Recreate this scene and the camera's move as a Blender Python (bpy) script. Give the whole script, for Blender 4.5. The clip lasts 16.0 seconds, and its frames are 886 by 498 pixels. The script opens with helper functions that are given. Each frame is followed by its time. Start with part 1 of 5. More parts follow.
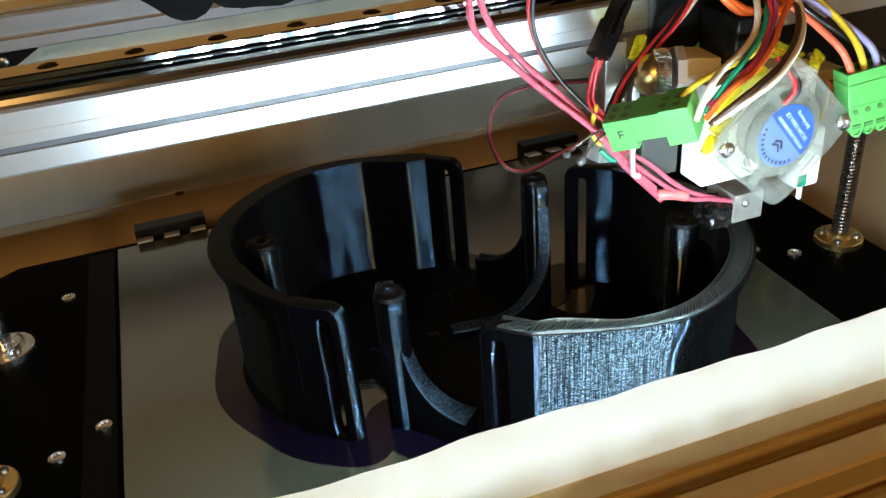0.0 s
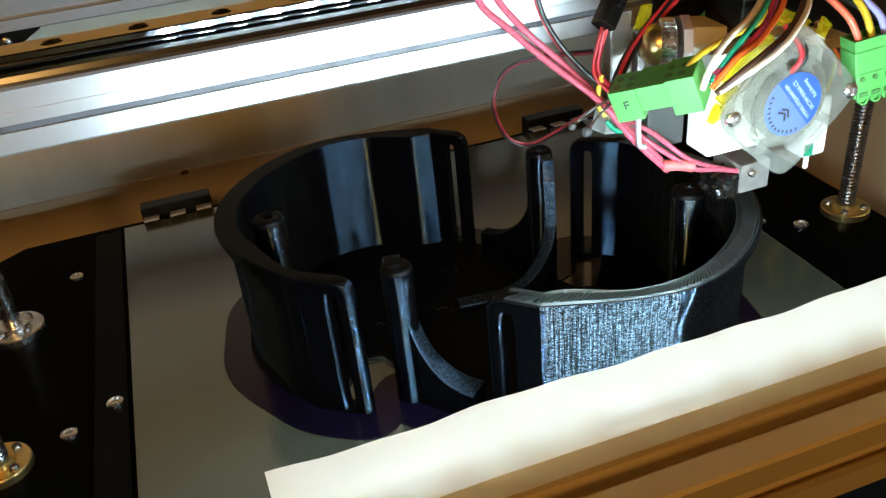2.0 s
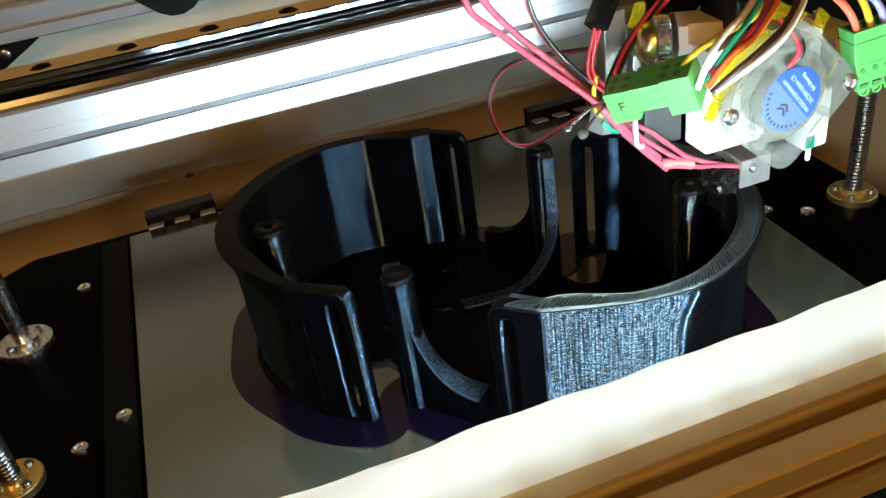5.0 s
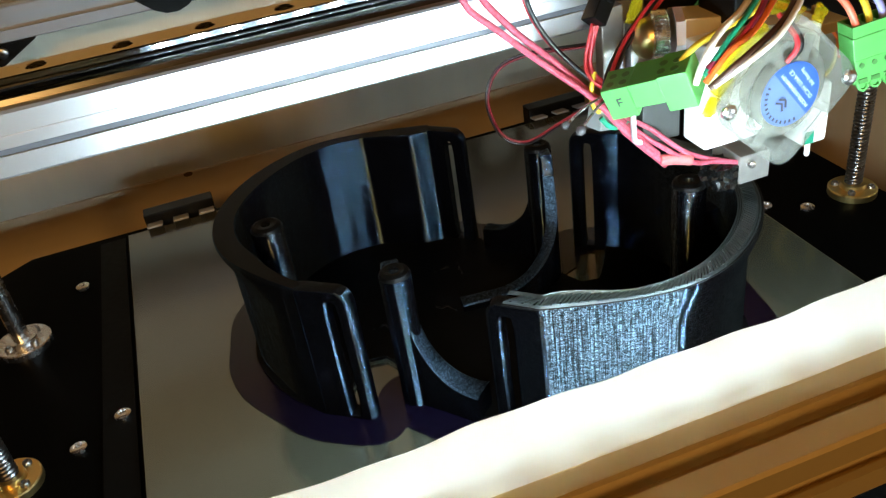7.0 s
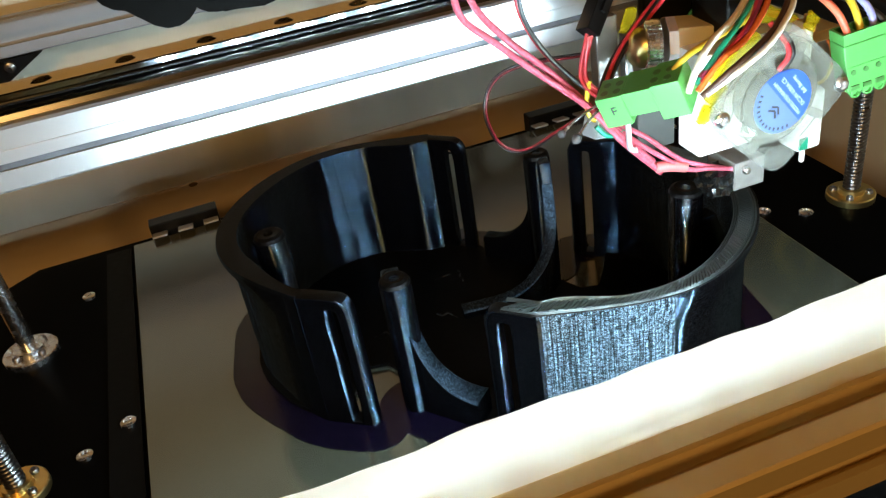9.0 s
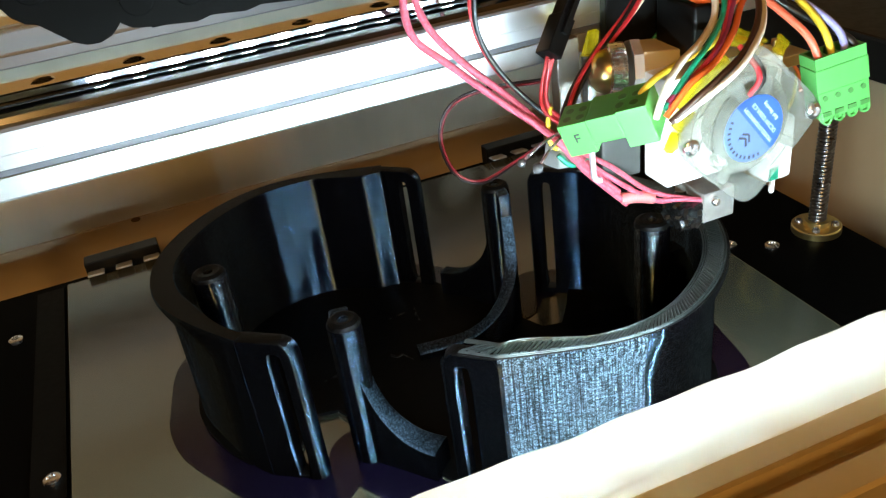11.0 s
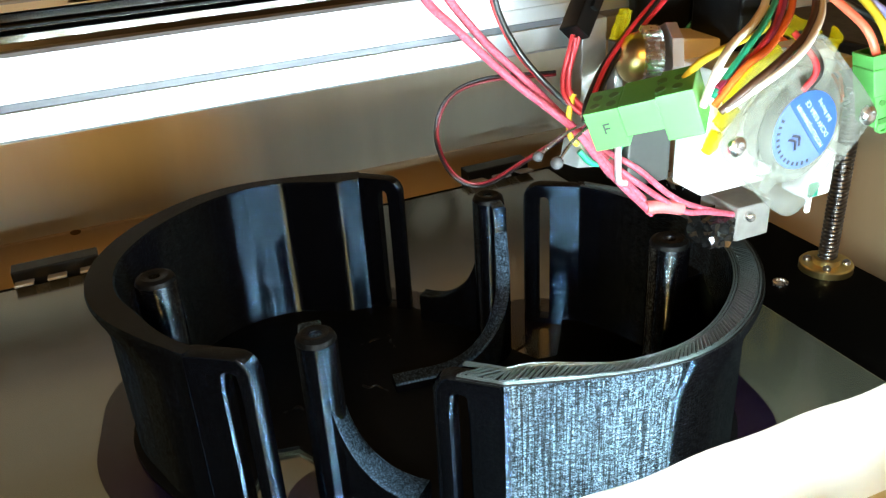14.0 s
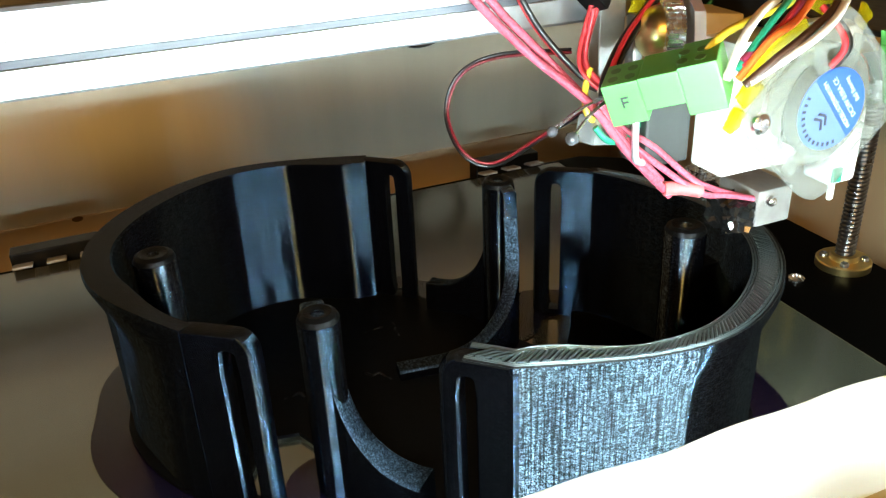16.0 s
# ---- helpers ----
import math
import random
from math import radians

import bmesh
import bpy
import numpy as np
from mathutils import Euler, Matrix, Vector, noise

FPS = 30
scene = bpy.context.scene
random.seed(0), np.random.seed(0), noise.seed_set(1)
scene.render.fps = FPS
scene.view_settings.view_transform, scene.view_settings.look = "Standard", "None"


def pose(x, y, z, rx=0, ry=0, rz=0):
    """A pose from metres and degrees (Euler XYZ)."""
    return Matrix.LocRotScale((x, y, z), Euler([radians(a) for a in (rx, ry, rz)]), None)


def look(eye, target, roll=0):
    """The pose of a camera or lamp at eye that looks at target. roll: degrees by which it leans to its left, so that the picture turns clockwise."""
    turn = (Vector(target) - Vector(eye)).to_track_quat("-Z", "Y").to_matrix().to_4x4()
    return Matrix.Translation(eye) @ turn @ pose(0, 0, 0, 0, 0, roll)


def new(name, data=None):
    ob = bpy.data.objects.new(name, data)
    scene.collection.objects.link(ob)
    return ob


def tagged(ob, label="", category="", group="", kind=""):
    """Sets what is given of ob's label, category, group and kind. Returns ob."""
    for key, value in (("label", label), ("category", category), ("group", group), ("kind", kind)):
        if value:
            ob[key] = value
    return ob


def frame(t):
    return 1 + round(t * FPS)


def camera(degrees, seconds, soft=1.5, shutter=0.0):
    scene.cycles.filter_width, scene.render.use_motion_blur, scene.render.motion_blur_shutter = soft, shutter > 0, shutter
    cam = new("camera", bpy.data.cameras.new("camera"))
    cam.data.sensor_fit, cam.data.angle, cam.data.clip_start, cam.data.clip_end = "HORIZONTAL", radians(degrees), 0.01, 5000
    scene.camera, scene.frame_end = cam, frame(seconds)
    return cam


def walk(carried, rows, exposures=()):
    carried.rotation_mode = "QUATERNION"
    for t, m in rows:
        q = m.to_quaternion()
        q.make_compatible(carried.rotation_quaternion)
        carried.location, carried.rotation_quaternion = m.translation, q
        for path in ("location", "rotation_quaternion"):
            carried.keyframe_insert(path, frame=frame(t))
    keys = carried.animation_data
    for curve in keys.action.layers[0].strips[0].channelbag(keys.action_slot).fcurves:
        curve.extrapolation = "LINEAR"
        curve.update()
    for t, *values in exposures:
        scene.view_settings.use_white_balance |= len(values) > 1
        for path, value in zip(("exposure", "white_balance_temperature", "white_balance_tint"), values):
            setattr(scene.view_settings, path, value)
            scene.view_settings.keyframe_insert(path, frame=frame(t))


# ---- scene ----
cam = camera(55.6, 16.0, soft=1.3)
ROWS = [
    (0.0, 0.0527, -0.4467, 0.2219, 59.65, 4.38, -19.49),
    (0.5, 0.0523, -0.4466, 0.2222, 59.36, 4.52, -19.54),
    (1.0, 0.0526, -0.4481, 0.2241, 58.60, 4.89, -19.32),
    (1.5, 0.0524, -0.4492, 0.2239, 58.65, 4.98, -19.18),
    (2.0, 0.0516, -0.4478, 0.2205, 58.21, 5.08, -19.53),
    (2.5, 0.0534, -0.4462, 0.2244, 57.57, 5.31, -19.29),
    (3.0, 0.0560, -0.4455, 0.2268, 57.32, 5.67, -18.91),
    (3.5, 0.0567, -0.4454, 0.2273, 57.27, 6.14, -19.16),
    (6.0, 0.0600, -0.4439, 0.2260, 56.85, 7.53, -19.89),
    (6.5, 0.0599, -0.4440, 0.2259, 56.87, 7.51, -20.00),
    (7.0, 0.0601, -0.4441, 0.2256, 56.83, 7.48, -19.83),
    (7.5, 0.0603, -0.4452, 0.2258, 56.83, 7.59, -19.76),
    (8.0, 0.0610, -0.4523, 0.2279, 57.12, 7.87, -19.16),
    (10.5, 0.0654, -0.4353, 0.2213, 58.07, 7.64, -21.63),
    (11.0, 0.0684, -0.4314, 0.2167, 59.42, 6.94, -22.27),
    (11.5, 0.0715, -0.4277, 0.2115, 60.87, 6.07, -21.92),
    (12.0, 0.0726, -0.4234, 0.2044, 61.82, 5.31, -21.95),
    (12.5, 0.0713, -0.4180, 0.2004, 62.14, 4.37, -22.32),
    (13.0, 0.0673, -0.4152, 0.1964, 62.77, 3.39, -23.09),
    (13.5, 0.0665, -0.4099, 0.1948, 62.57, 3.29, -22.86),
    (14.0, 0.0648, -0.3976, 0.1863, 62.71, 3.08, -24.01),
    (14.5, 0.0651, -0.3906, 0.1779, 63.12, 3.05, -24.68),
    (15.0, 0.0658, -0.3910, 0.1767, 63.25, 2.89, -24.48),
    (15.5, 0.0634, -0.3940, 0.1759, 63.47, 2.44, -23.57),
    (16.0, 0.0654, -0.3930, 0.1759, 63.12, 2.33, -23.21),
]
walk(cam, [(t, pose(x, y, z, rx, ry, rz)) for t, x, y, z, rx, ry, rz in ROWS],
     [(0.0, -0.3, 6500, 8), (3.5, -0.28, 6500, 8), (8.0, -0.12, 6500, 8), (11.0, 0.0, 6500, 7), (13.0, 0.14, 6650, 6.5), (16.0, 0.30, 6900, 6)])

# ---- light: the LED strip under the front beam and the warm room lamp ----
LED_POWER = 880.0
world = bpy.data.worlds.new("room_air")
scene.world = world
world.use_nodes = True
world.node_tree.nodes["Background"].inputs[0].default_value = (1.0, 0.6, 0.28, 1)
world.node_tree.nodes["Background"].inputs[1].default_value = 0.004
lamp_data = bpy.data.lights.new("ceiling_lamp_light", "AREA")
lamp_data.energy, lamp_data.color, lamp_data.shape, lamp_data.size = 4.5, (1.0, 0.54, 0.16), "DISK", 0.14
lamp = new("ceiling_lamp_light", lamp_data)
lamp.matrix_world = look((-0.215, -1.05, 0.60), (0.15, 0.0, 0.05))

# ---- materials ----
def material(name, color, rough=0.5, metal=0.0, vary=0.15, scale=60.0, bump=0.0, bump_scale=300.0, stretch=(1, 1, 1),
             coat=0.0, alpha=1.0, transmission=0.0, rough_vary=0.1, second=None, ior=1.5, sss=0.0):
    m = bpy.data.materials.new(name)
    m.use_nodes = True
    nt = m.node_tree
    b = nt.nodes["Principled BSDF"]
    co = nt.nodes.new("ShaderNodeTexCoord")
    mp = nt.nodes.new("ShaderNodeMapping")
    mp.inputs["Scale"].default_value = stretch
    nt.links.new(co.outputs["Object"], mp.inputs["Vector"])
    big = nt.nodes.new("ShaderNodeTexNoise")
    big.inputs["Scale"].default_value, big.inputs["Detail"].default_value = scale, 4
    fine = nt.nodes.new("ShaderNodeTexNoise")
    fine.inputs["Scale"].default_value, fine.inputs["Detail"].default_value = bump_scale, 3
    for n in (big, fine):
        nt.links.new(mp.outputs[0], n.inputs["Vector"])
    mix = nt.nodes.new("ShaderNodeMix")
    mix.data_type = "RGBA"
    lo = second or tuple(c * (1 - vary) for c in color)
    hi = tuple(min(1, c * (1 + vary)) for c in color)
    mix.inputs[6].default_value, mix.inputs[7].default_value = (*lo, 1), (*hi, 1)
    nt.links.new(big.outputs["Fac"], mix.inputs[0])
    nt.links.new(mix.outputs[2], b.inputs["Base Color"])
    rr = nt.nodes.new("ShaderNodeMapRange")
    rr.inputs[3].default_value, rr.inputs[4].default_value = max(0.02, rough - rough_vary), min(1, rough + rough_vary)
    nt.links.new(fine.outputs["Fac"], rr.inputs[0])
    nt.links.new(rr.outputs[0], b.inputs["Roughness"])
    b.inputs["Metallic"].default_value, b.inputs["Alpha"].default_value = metal, alpha
    b.inputs["Transmission Weight"].default_value, b.inputs["Coat Weight"].default_value = transmission, coat
    b.inputs["IOR"].default_value = ior
    if sss:
        b.inputs["Subsurface Weight"].default_value, b.inputs["Subsurface Scale"].default_value = sss, 0.003
    if bump:
        bp = nt.nodes.new("ShaderNodeBump")
        bp.inputs["Strength"].default_value, bp.inputs["Distance"].default_value = bump, 0.0006
        nt.links.new(fine.outputs["Fac"], bp.inputs["Height"])
        nt.links.new(bp.outputs[0], b.inputs["Normal"])
    return m


def glow(name, color, strength):
    m = bpy.data.materials.new(name)
    m.use_nodes = True
    b = m.node_tree.nodes["Principled BSDF"]
    b.inputs["Base Color"].default_value = (*color, 1)
    b.inputs["Emission Color"].default_value, b.inputs["Emission Strength"].default_value = (*color, 1), strength
    return m


def layered_plastic(name, color, rough, rib, grain_top, base, aniso, relief, rib_relief, tint, jitter=0.5, gloss=0.046, columns=None):
    """Printed plastic: glossy black, with level layer lines that draw highlights out upwards and uneven columns of grain."""
    m = bpy.data.materials.new(name)
    m.use_nodes = True
    nt = m.node_tree
    nt.nodes.remove(nt.nodes["Principled BSDF"])
    co = nt.nodes.new("ShaderNodeTexCoord")
    mp = nt.nodes.new("ShaderNodeMapping")
    mp.inputs["Scale"].default_value = (1, 1, 0.03)
    nt.links.new(co.outputs["Object"], mp.inputs["Vector"])
    grain = nt.nodes.new("ShaderNodeTexNoise")
    grain.inputs["Scale"].default_value, grain.inputs["Detail"].default_value = 2000, 2
    nt.links.new(mp.outputs[0], grain.inputs["Vector"])
    speck = nt.nodes.new("ShaderNodeTexNoise")
    speck.inputs["Scale"].default_value, speck.inputs["Detail"].default_value = 2400, 2
    nt.links.new(co.outputs["Object"], speck.inputs["Vector"])
    wave = nt.nodes.new("ShaderNodeTexWave")
    wave.bands_direction, wave.wave_profile = "Z", "SIN"
    wave.inputs["Scale"].default_value, wave.inputs["Distortion"].default_value = 800.0, 0.8
    nt.links.new(co.outputs["Object"], wave.inputs["Vector"])
    flat = nt.nodes.new("ShaderNodeMapping")
    flat.inputs["Scale"].default_value = (0.4, 0.4, 1)
    nt.links.new(co.outputs["Object"], flat.inputs["Vector"])
    layer = nt.nodes.new("ShaderNodeTexNoise")
    layer.inputs["Scale"].default_value, layer.inputs["Detail"].default_value = 1500, 2
    nt.links.new(flat.outputs[0], layer.inputs["Vector"])
    a0 = nt.nodes.new("ShaderNodeMath")
    a0.operation = "MULTIPLY_ADD"
    a0.inputs[1].default_value = jitter
    nt.links.new(layer.outputs["Fac"], a0.inputs[0])
    nt.links.new(grain.outputs["Fac"], a0.inputs[2])
    a1 = nt.nodes.new("ShaderNodeMath")
    a1.operation = "MULTIPLY_ADD"
    a1.inputs[1].default_value = 0.22
    nt.links.new(speck.outputs["Fac"], a1.inputs[0])
    nt.links.new(a0.outputs[0], a1.inputs[2])
    a2 = nt.nodes.new("ShaderNodeMath")
    a2.operation = "MULTIPLY_ADD"
    a2.inputs[1].default_value = 0.25
    nt.links.new(wave.outputs["Fac"], a2.inputs[0])
    nt.links.new(a1.outputs[0], a2.inputs[2])
    ribs = nt.nodes.new("ShaderNodeTexWave")
    ribs.bands_direction, ribs.wave_profile = "X", "SIN"
    ribs.inputs["Scale"].default_value, ribs.inputs["Distortion"].default_value = 265.0, 0.9
    ribs.inputs["Detail Scale"].default_value = 0.6
    nt.links.new(mp.outputs[0], ribs.inputs["Vector"])
    a3 = nt.nodes.new("ShaderNodeMath")
    a3.operation = "MULTIPLY_ADD"
    a3.inputs[1].default_value = rib_relief
    nt.links.new(ribs.outputs["Fac"], a3.inputs[0])
    nt.links.new(a2.outputs[0], a3.inputs[2])
    bp = nt.nodes.new("ShaderNodeBump")
    bp.inputs["Strength"].default_value, bp.inputs["Distance"].default_value = relief, 0.00005
    nt.links.new(a3.outputs[0], bp.inputs["Height"])
    rr = nt.nodes.new("ShaderNodeMapRange")
    rr.inputs[3].default_value, rr.inputs[4].default_value = rough - 0.03, rough + 0.03
    nt.links.new(grain.outputs["Fac"], rr.inputs[0])
    tan = nt.nodes.new("ShaderNodeTangent")
    tan.direction_type, tan.axis = "RADIAL", "Z"
    dif = nt.nodes.new("ShaderNodeBsdfDiffuse")
    dif.inputs["Color"].default_value = (*color, 1)
    gl = nt.nodes.new("ShaderNodeBsdfAnisotropic")
    # tint paints the LEDs' bluish cast into the highlights
    gl.inputs["Color"].default_value = (*tint, 1)
    gl.distribution = "BECKMANN"
    gl.inputs["Anisotropy"].default_value = aniso
    nt.links.new(rr.outputs[0], gl.inputs["Roughness"])
    nt.links.new(tan.outputs[0], gl.inputs["Tangent"])
    nt.links.new(bp.outputs[0], gl.inputs["Normal"])
    fr = nt.nodes.new("ShaderNodeFresnel")
    fr.inputs["IOR"].default_value = 1.47
    nt.links.new(bp.outputs[0], fr.inputs["Normal"])
    # glossy and dull grains: columns times specks
    cap = nt.nodes.new("ShaderNodeMath")
    cap.operation = "MINIMUM"
    cap.inputs[1].default_value = gloss
    nt.links.new(fr.outputs[0], cap.inputs[0])
    share = cap.outputs[0]
    for tex, lo, hi, low, top in ((grain, 0.36, 0.64, *(columns or (base, grain_top))), (speck, 0.4, 0.62, base, grain_top * 1.25), (ribs, -1.6, 1.0, base, rib), (layer, 0.34, 0.66, base, 1.6)):
        mr = nt.nodes.new("ShaderNodeMapRange")
        mr.inputs[1].default_value, mr.inputs[2].default_value = lo, hi
        mr.inputs[3].default_value, mr.inputs[4].default_value = low, top
        nt.links.new(tex.outputs["Fac"], mr.inputs[0])
        mu = nt.nodes.new("ShaderNodeMath")
        mu.operation = "MULTIPLY"
        nt.links.new(share, mu.inputs[0])
        nt.links.new(mr.outputs[0], mu.inputs[1])
        share = mu.outputs[0]
    mx = nt.nodes.new("ShaderNodeMixShader")
    nt.links.new(share, mx.inputs[0])
    nt.links.new(dif.outputs[0], mx.inputs[1])
    nt.links.new(gl.outputs[0], mx.inputs[2])
    nt.links.new(mx.outputs[0], nt.nodes["Material Output"].inputs["Surface"])
    return m


BLACK_PRINT = layered_plastic("black printed plastic", (0.0008, 0.0008, 0.0012), 0.33, 1.05, 1.5, 0.62, 0.96, 0.10, 0.0, (0.42, 0.66, 1.0), 5.0, 0.046, (0.95, 1.35))
BOSS_PRINT = layered_plastic("shiny stepped black plastic", (0.0008, 0.0008, 0.0012), 0.26, 1.05, 3.0, 0.35, 0.90, 0.20, 0.0, (0.66, 0.84, 1.0), 5.0, 0.046, (0.9, 1.6))
RIBBED_PRINT = layered_plastic("ribbed black printed plastic", (0.0008, 0.0008, 0.0012), 0.44, 1.3, 2.1, 0.27, 0.82, 0.44, 1.5, (0.56, 0.78, 1.0), 0.7, 0.040)
RIM_PRINT = material("dark printed rim", (0.0015, 0.0014, 0.0013), 0.45, vary=0.3, scale=400, bump=0.3, bump_scale=1800, ior=1.18)
# rough layer steps; the high bluish gloss paints in the LED-lit band
ROUGH_PRINT = layered_plastic("rough black edge with painted LED sheen", (0.001, 0.0011, 0.0014), 0.72, 1.15, 1.7, 0.66, 0.0, 0.6, 0.0, (0.45, 0.70, 1.0), 1.2, 0.42)
BRIM = material("thin violet black brim", (0.004, 0.0025, 0.009), 0.2, alpha=0.70, scale=40)
ALU = material("brushed anodised aluminium", (0.66, 0.67, 0.70), 0.33, 0.75, vary=0.02, scale=40, bump=0.0, bump_scale=50, rough_vary=0.0)
ALU_BACK = material("dull blue grey aluminium", (0.40, 0.42, 0.46), 0.5, 0.3, vary=0.08, scale=40, stretch=(0.1, 1, 1))
# flank steel is painted darker so reflections between the LED images stay dim
RAIL_SIDE = material("rail flank steel with dimmed reflections", (0.17, 0.165, 0.16), 0.06, 1.0, vary=0.2, scale=90, stretch=(0.3, 1, 1), rough_vary=0.012)
# gold in this aluminium's colour stands in for the warm lamp light
ALU_LAMP_TINT = material("dull aluminium tinted with lamp light", (0.69, 0.55, 0.31), 0.42, 0.5, vary=0.03, scale=40, rough_vary=0.04)
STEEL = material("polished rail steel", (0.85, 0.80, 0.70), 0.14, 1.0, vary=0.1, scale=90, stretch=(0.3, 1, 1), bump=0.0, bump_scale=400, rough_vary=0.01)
CHROME = material("bright plated steel", (0.75, 0.75, 0.76), 0.26, 1.0, vary=0.08)
DARK_STEEL = material("dark screw steel", (0.32, 0.32, 0.33), 0.3, 1.0, vary=0.2)
ROD_STEEL = material("oiled black screw steel", (0.14, 0.14, 0.145), 0.3, 1.0, vary=0.2)
BRASS = material("polished brass", (0.78, 0.58, 0.24), 0.32, 1.0, vary=0.12)
BLACK_PLATE = material("black painted plate", (0.0012, 0.0011, 0.0010), 0.40, vary=0.3, scale=30, bump=0.0, bump_scale=50, rough_vary=0.05, ior=1.06)
BLACK_PLASTIC = material("black plastic", (0.004, 0.004, 0.004), 0.36, vary=0.3, scale=80, bump=0.05, ior=1.25)
BED = material("worn build plate", (0.060, 0.061, 0.042), 0.16, vary=0.06, scale=22, second=(0.036, 0.035, 0.026), bump=0.0, bump_scale=60, rough_vary=0.06, ior=2.1)
WHITE_PLASTIC = material("white plastic", (0.82, 0.82, 0.80), 0.4, vary=0.04)
def translucent(name, color, share):
    m = material(name, color, 0.5, vary=0.05, scale=40, bump=0.1, bump_scale=200)
    nt = m.node_tree
    tr = nt.nodes.new("ShaderNodeBsdfTranslucent")
    tr.inputs[0].default_value = (*color, 1)
    mx = nt.nodes.new("ShaderNodeMixShader")
    mx.inputs[0].default_value = share
    nt.links.new(nt.nodes["Principled BSDF"].outputs[0], mx.inputs[1])
    nt.links.new(tr.outputs[0], mx.inputs[2])
    nt.links.new(mx.outputs[0], nt.nodes["Material Output"].inputs["Surface"])
    return m


TAPE_WHITE = translucent("cream white silicone strip", (0.95, 0.94, 0.905), 0.54)
CLEAR = material("clear frosted plastic", (0.80, 0.85, 0.86), 0.36, vary=0.03, transmission=0.82, ior=1.3, rough_vary=0.05)
KAPTON = translucent("yellow polyimide tape", (0.85, 0.74, 0.02), 0.6)
FROST = translucent("frosted clear plastic", (0.50, 0.52, 0.49), 0.6)
for m, share in ((KAPTON, 0.7), (FROST, 0.68)):
    nt = m.node_tree
    see = nt.nodes.new("ShaderNodeBsdfTransparent")
    see.inputs[0].default_value = (1, 0.95, 0.45, 1) if m is KAPTON else (0.97, 0.97, 0.95, 1)
    mx = nt.nodes.new("ShaderNodeMixShader")
    mx.inputs[0].default_value = share
    nt.links.new(nt.nodes["Material Output"].inputs["Surface"].links[0].from_socket, mx.inputs[1])
    nt.links.new(see.outputs[0], mx.inputs[2])
    nt.links.new(mx.outputs[0], nt.nodes["Material Output"].inputs["Surface"])
    nt.nodes["Principled BSDF"].inputs["Roughness"].default_value = 0.2
GREEN = material("green connector plastic", (0.088, 0.35, 0.082), 0.42, vary=0.08, scale=90)
DARK_GREEN = material("shaded green plastic", (0.05, 0.17, 0.04), 0.4, vary=0.1)
WOOD = material("pale painted board", (0.82, 0.79, 0.66), 0.6, vary=0.2, scale=26, stretch=(1, 1, 0.16), bump=0.05, bump_scale=120)
PINE = material("orange pine batten", (0.68, 0.52, 0.33), 0.5, vary=0.25, scale=30, stretch=(0.15, 1, 1), bump=0.05, bump_scale=150)
ROOM = material("dim brown room wall", (0.085, 0.064, 0.046), 0.7, vary=0.1, scale=6)
KNOT = material("dark pine knot", (0.16, 0.085, 0.035), 0.5, vary=0.3, scale=300)
BROWN_BOARD = material("brown stained board", (0.46, 0.34, 0.21), 0.6, vary=0.15, scale=20, stretch=(1, 1, 0.2))
BLUE = material("blue label print", (0.028, 0.085, 0.40), 0.4, vary=0.04)
LABEL = material("pale label paper", (0.10, 0.155, 0.32), 0.4, vary=0.03)
INK = material("white label print", (0.55, 0.6, 0.68), 0.5, vary=0.02)
DARK_INK = material("dark ink", (0.03, 0.03, 0.04), 0.5, vary=0.02)
BEAD = material("grey glass bead", (0.06, 0.06, 0.065), 0.15, vary=0.1, coat=0.5)
BLACK_GLOSS = material("shiny black tape", (0.006, 0.006, 0.006), 0.12, vary=0.3, scale=200, coat=0.3)
CHAIN = material("matt black chain plastic", (0.0022, 0.0022, 0.0022), 0.45, vary=0.3, scale=90, bump=0.08, ior=1.13)
BLOCK = material("stained heater metal", (0.26, 0.25, 0.24), 0.4, 0.8, vary=0.25, scale=200, bump=0.1, bump_scale=600)
HEATER = material("stained grey heater metal", (0.34, 0.33, 0.31), 0.42, 0.6, vary=0.25, scale=200, bump=0.1, bump_scale=600)
# grey for the LED tape and for the shade low in the bar slot
GREY_STRIP = material("grey of slot shade and LED tape", (0.10, 0.108, 0.128), 0.45, vary=0.06, scale=60)
CREAM = material("cream soft plastic", (0.66, 0.53, 0.33), 0.5, vary=0.08, scale=120)
GREY_CAST = material("dull grey cast metal", (0.035, 0.037, 0.035), 0.45, 0.2, vary=0.2, scale=120, bump=0.05)


def wire_mat(name, color, rough=0.4):
    return material(name, color, rough, vary=0.12, scale=150, bump=0.05)


RED_W = wire_mat("red wire", (0.40, 0.018, 0.025))
DARK_RED_W = wire_mat("dark red wire", (0.15, 0.008, 0.012))
SLEEVE = wire_mat("pinkish red heat shrink", (0.62, 0.13, 0.13), 0.3)
PINK_W = material("pink braided heater lead", (0.56, 0.105, 0.16), 0.6, vary=0.3, scale=1300, bump=0.6, bump_scale=1300, second=(0.15, 0.0, 0.012))
BLACK_W = wire_mat("black wire", (0.006, 0.006, 0.006), 0.35)
ORANGE_W = wire_mat("orange wire", (0.75, 0.14, 0.025), 0.35)
YELLOW_W = wire_mat("yellow wire", (0.70, 0.52, 0.04))
GREEN_W = wire_mat("green wire", (0.01, 0.22, 0.12))
BLUE_W = wire_mat("lavender wire", (0.30, 0.30, 0.62))
WHITE_W = wire_mat("cream wire", (0.70, 0.62, 0.50))
BROWN_W = wire_mat("dark brown wire", (0.05, 0.022, 0.012))
SALMON_W = wire_mat("salmon red wire", (0.68, 0.13, 0.07))
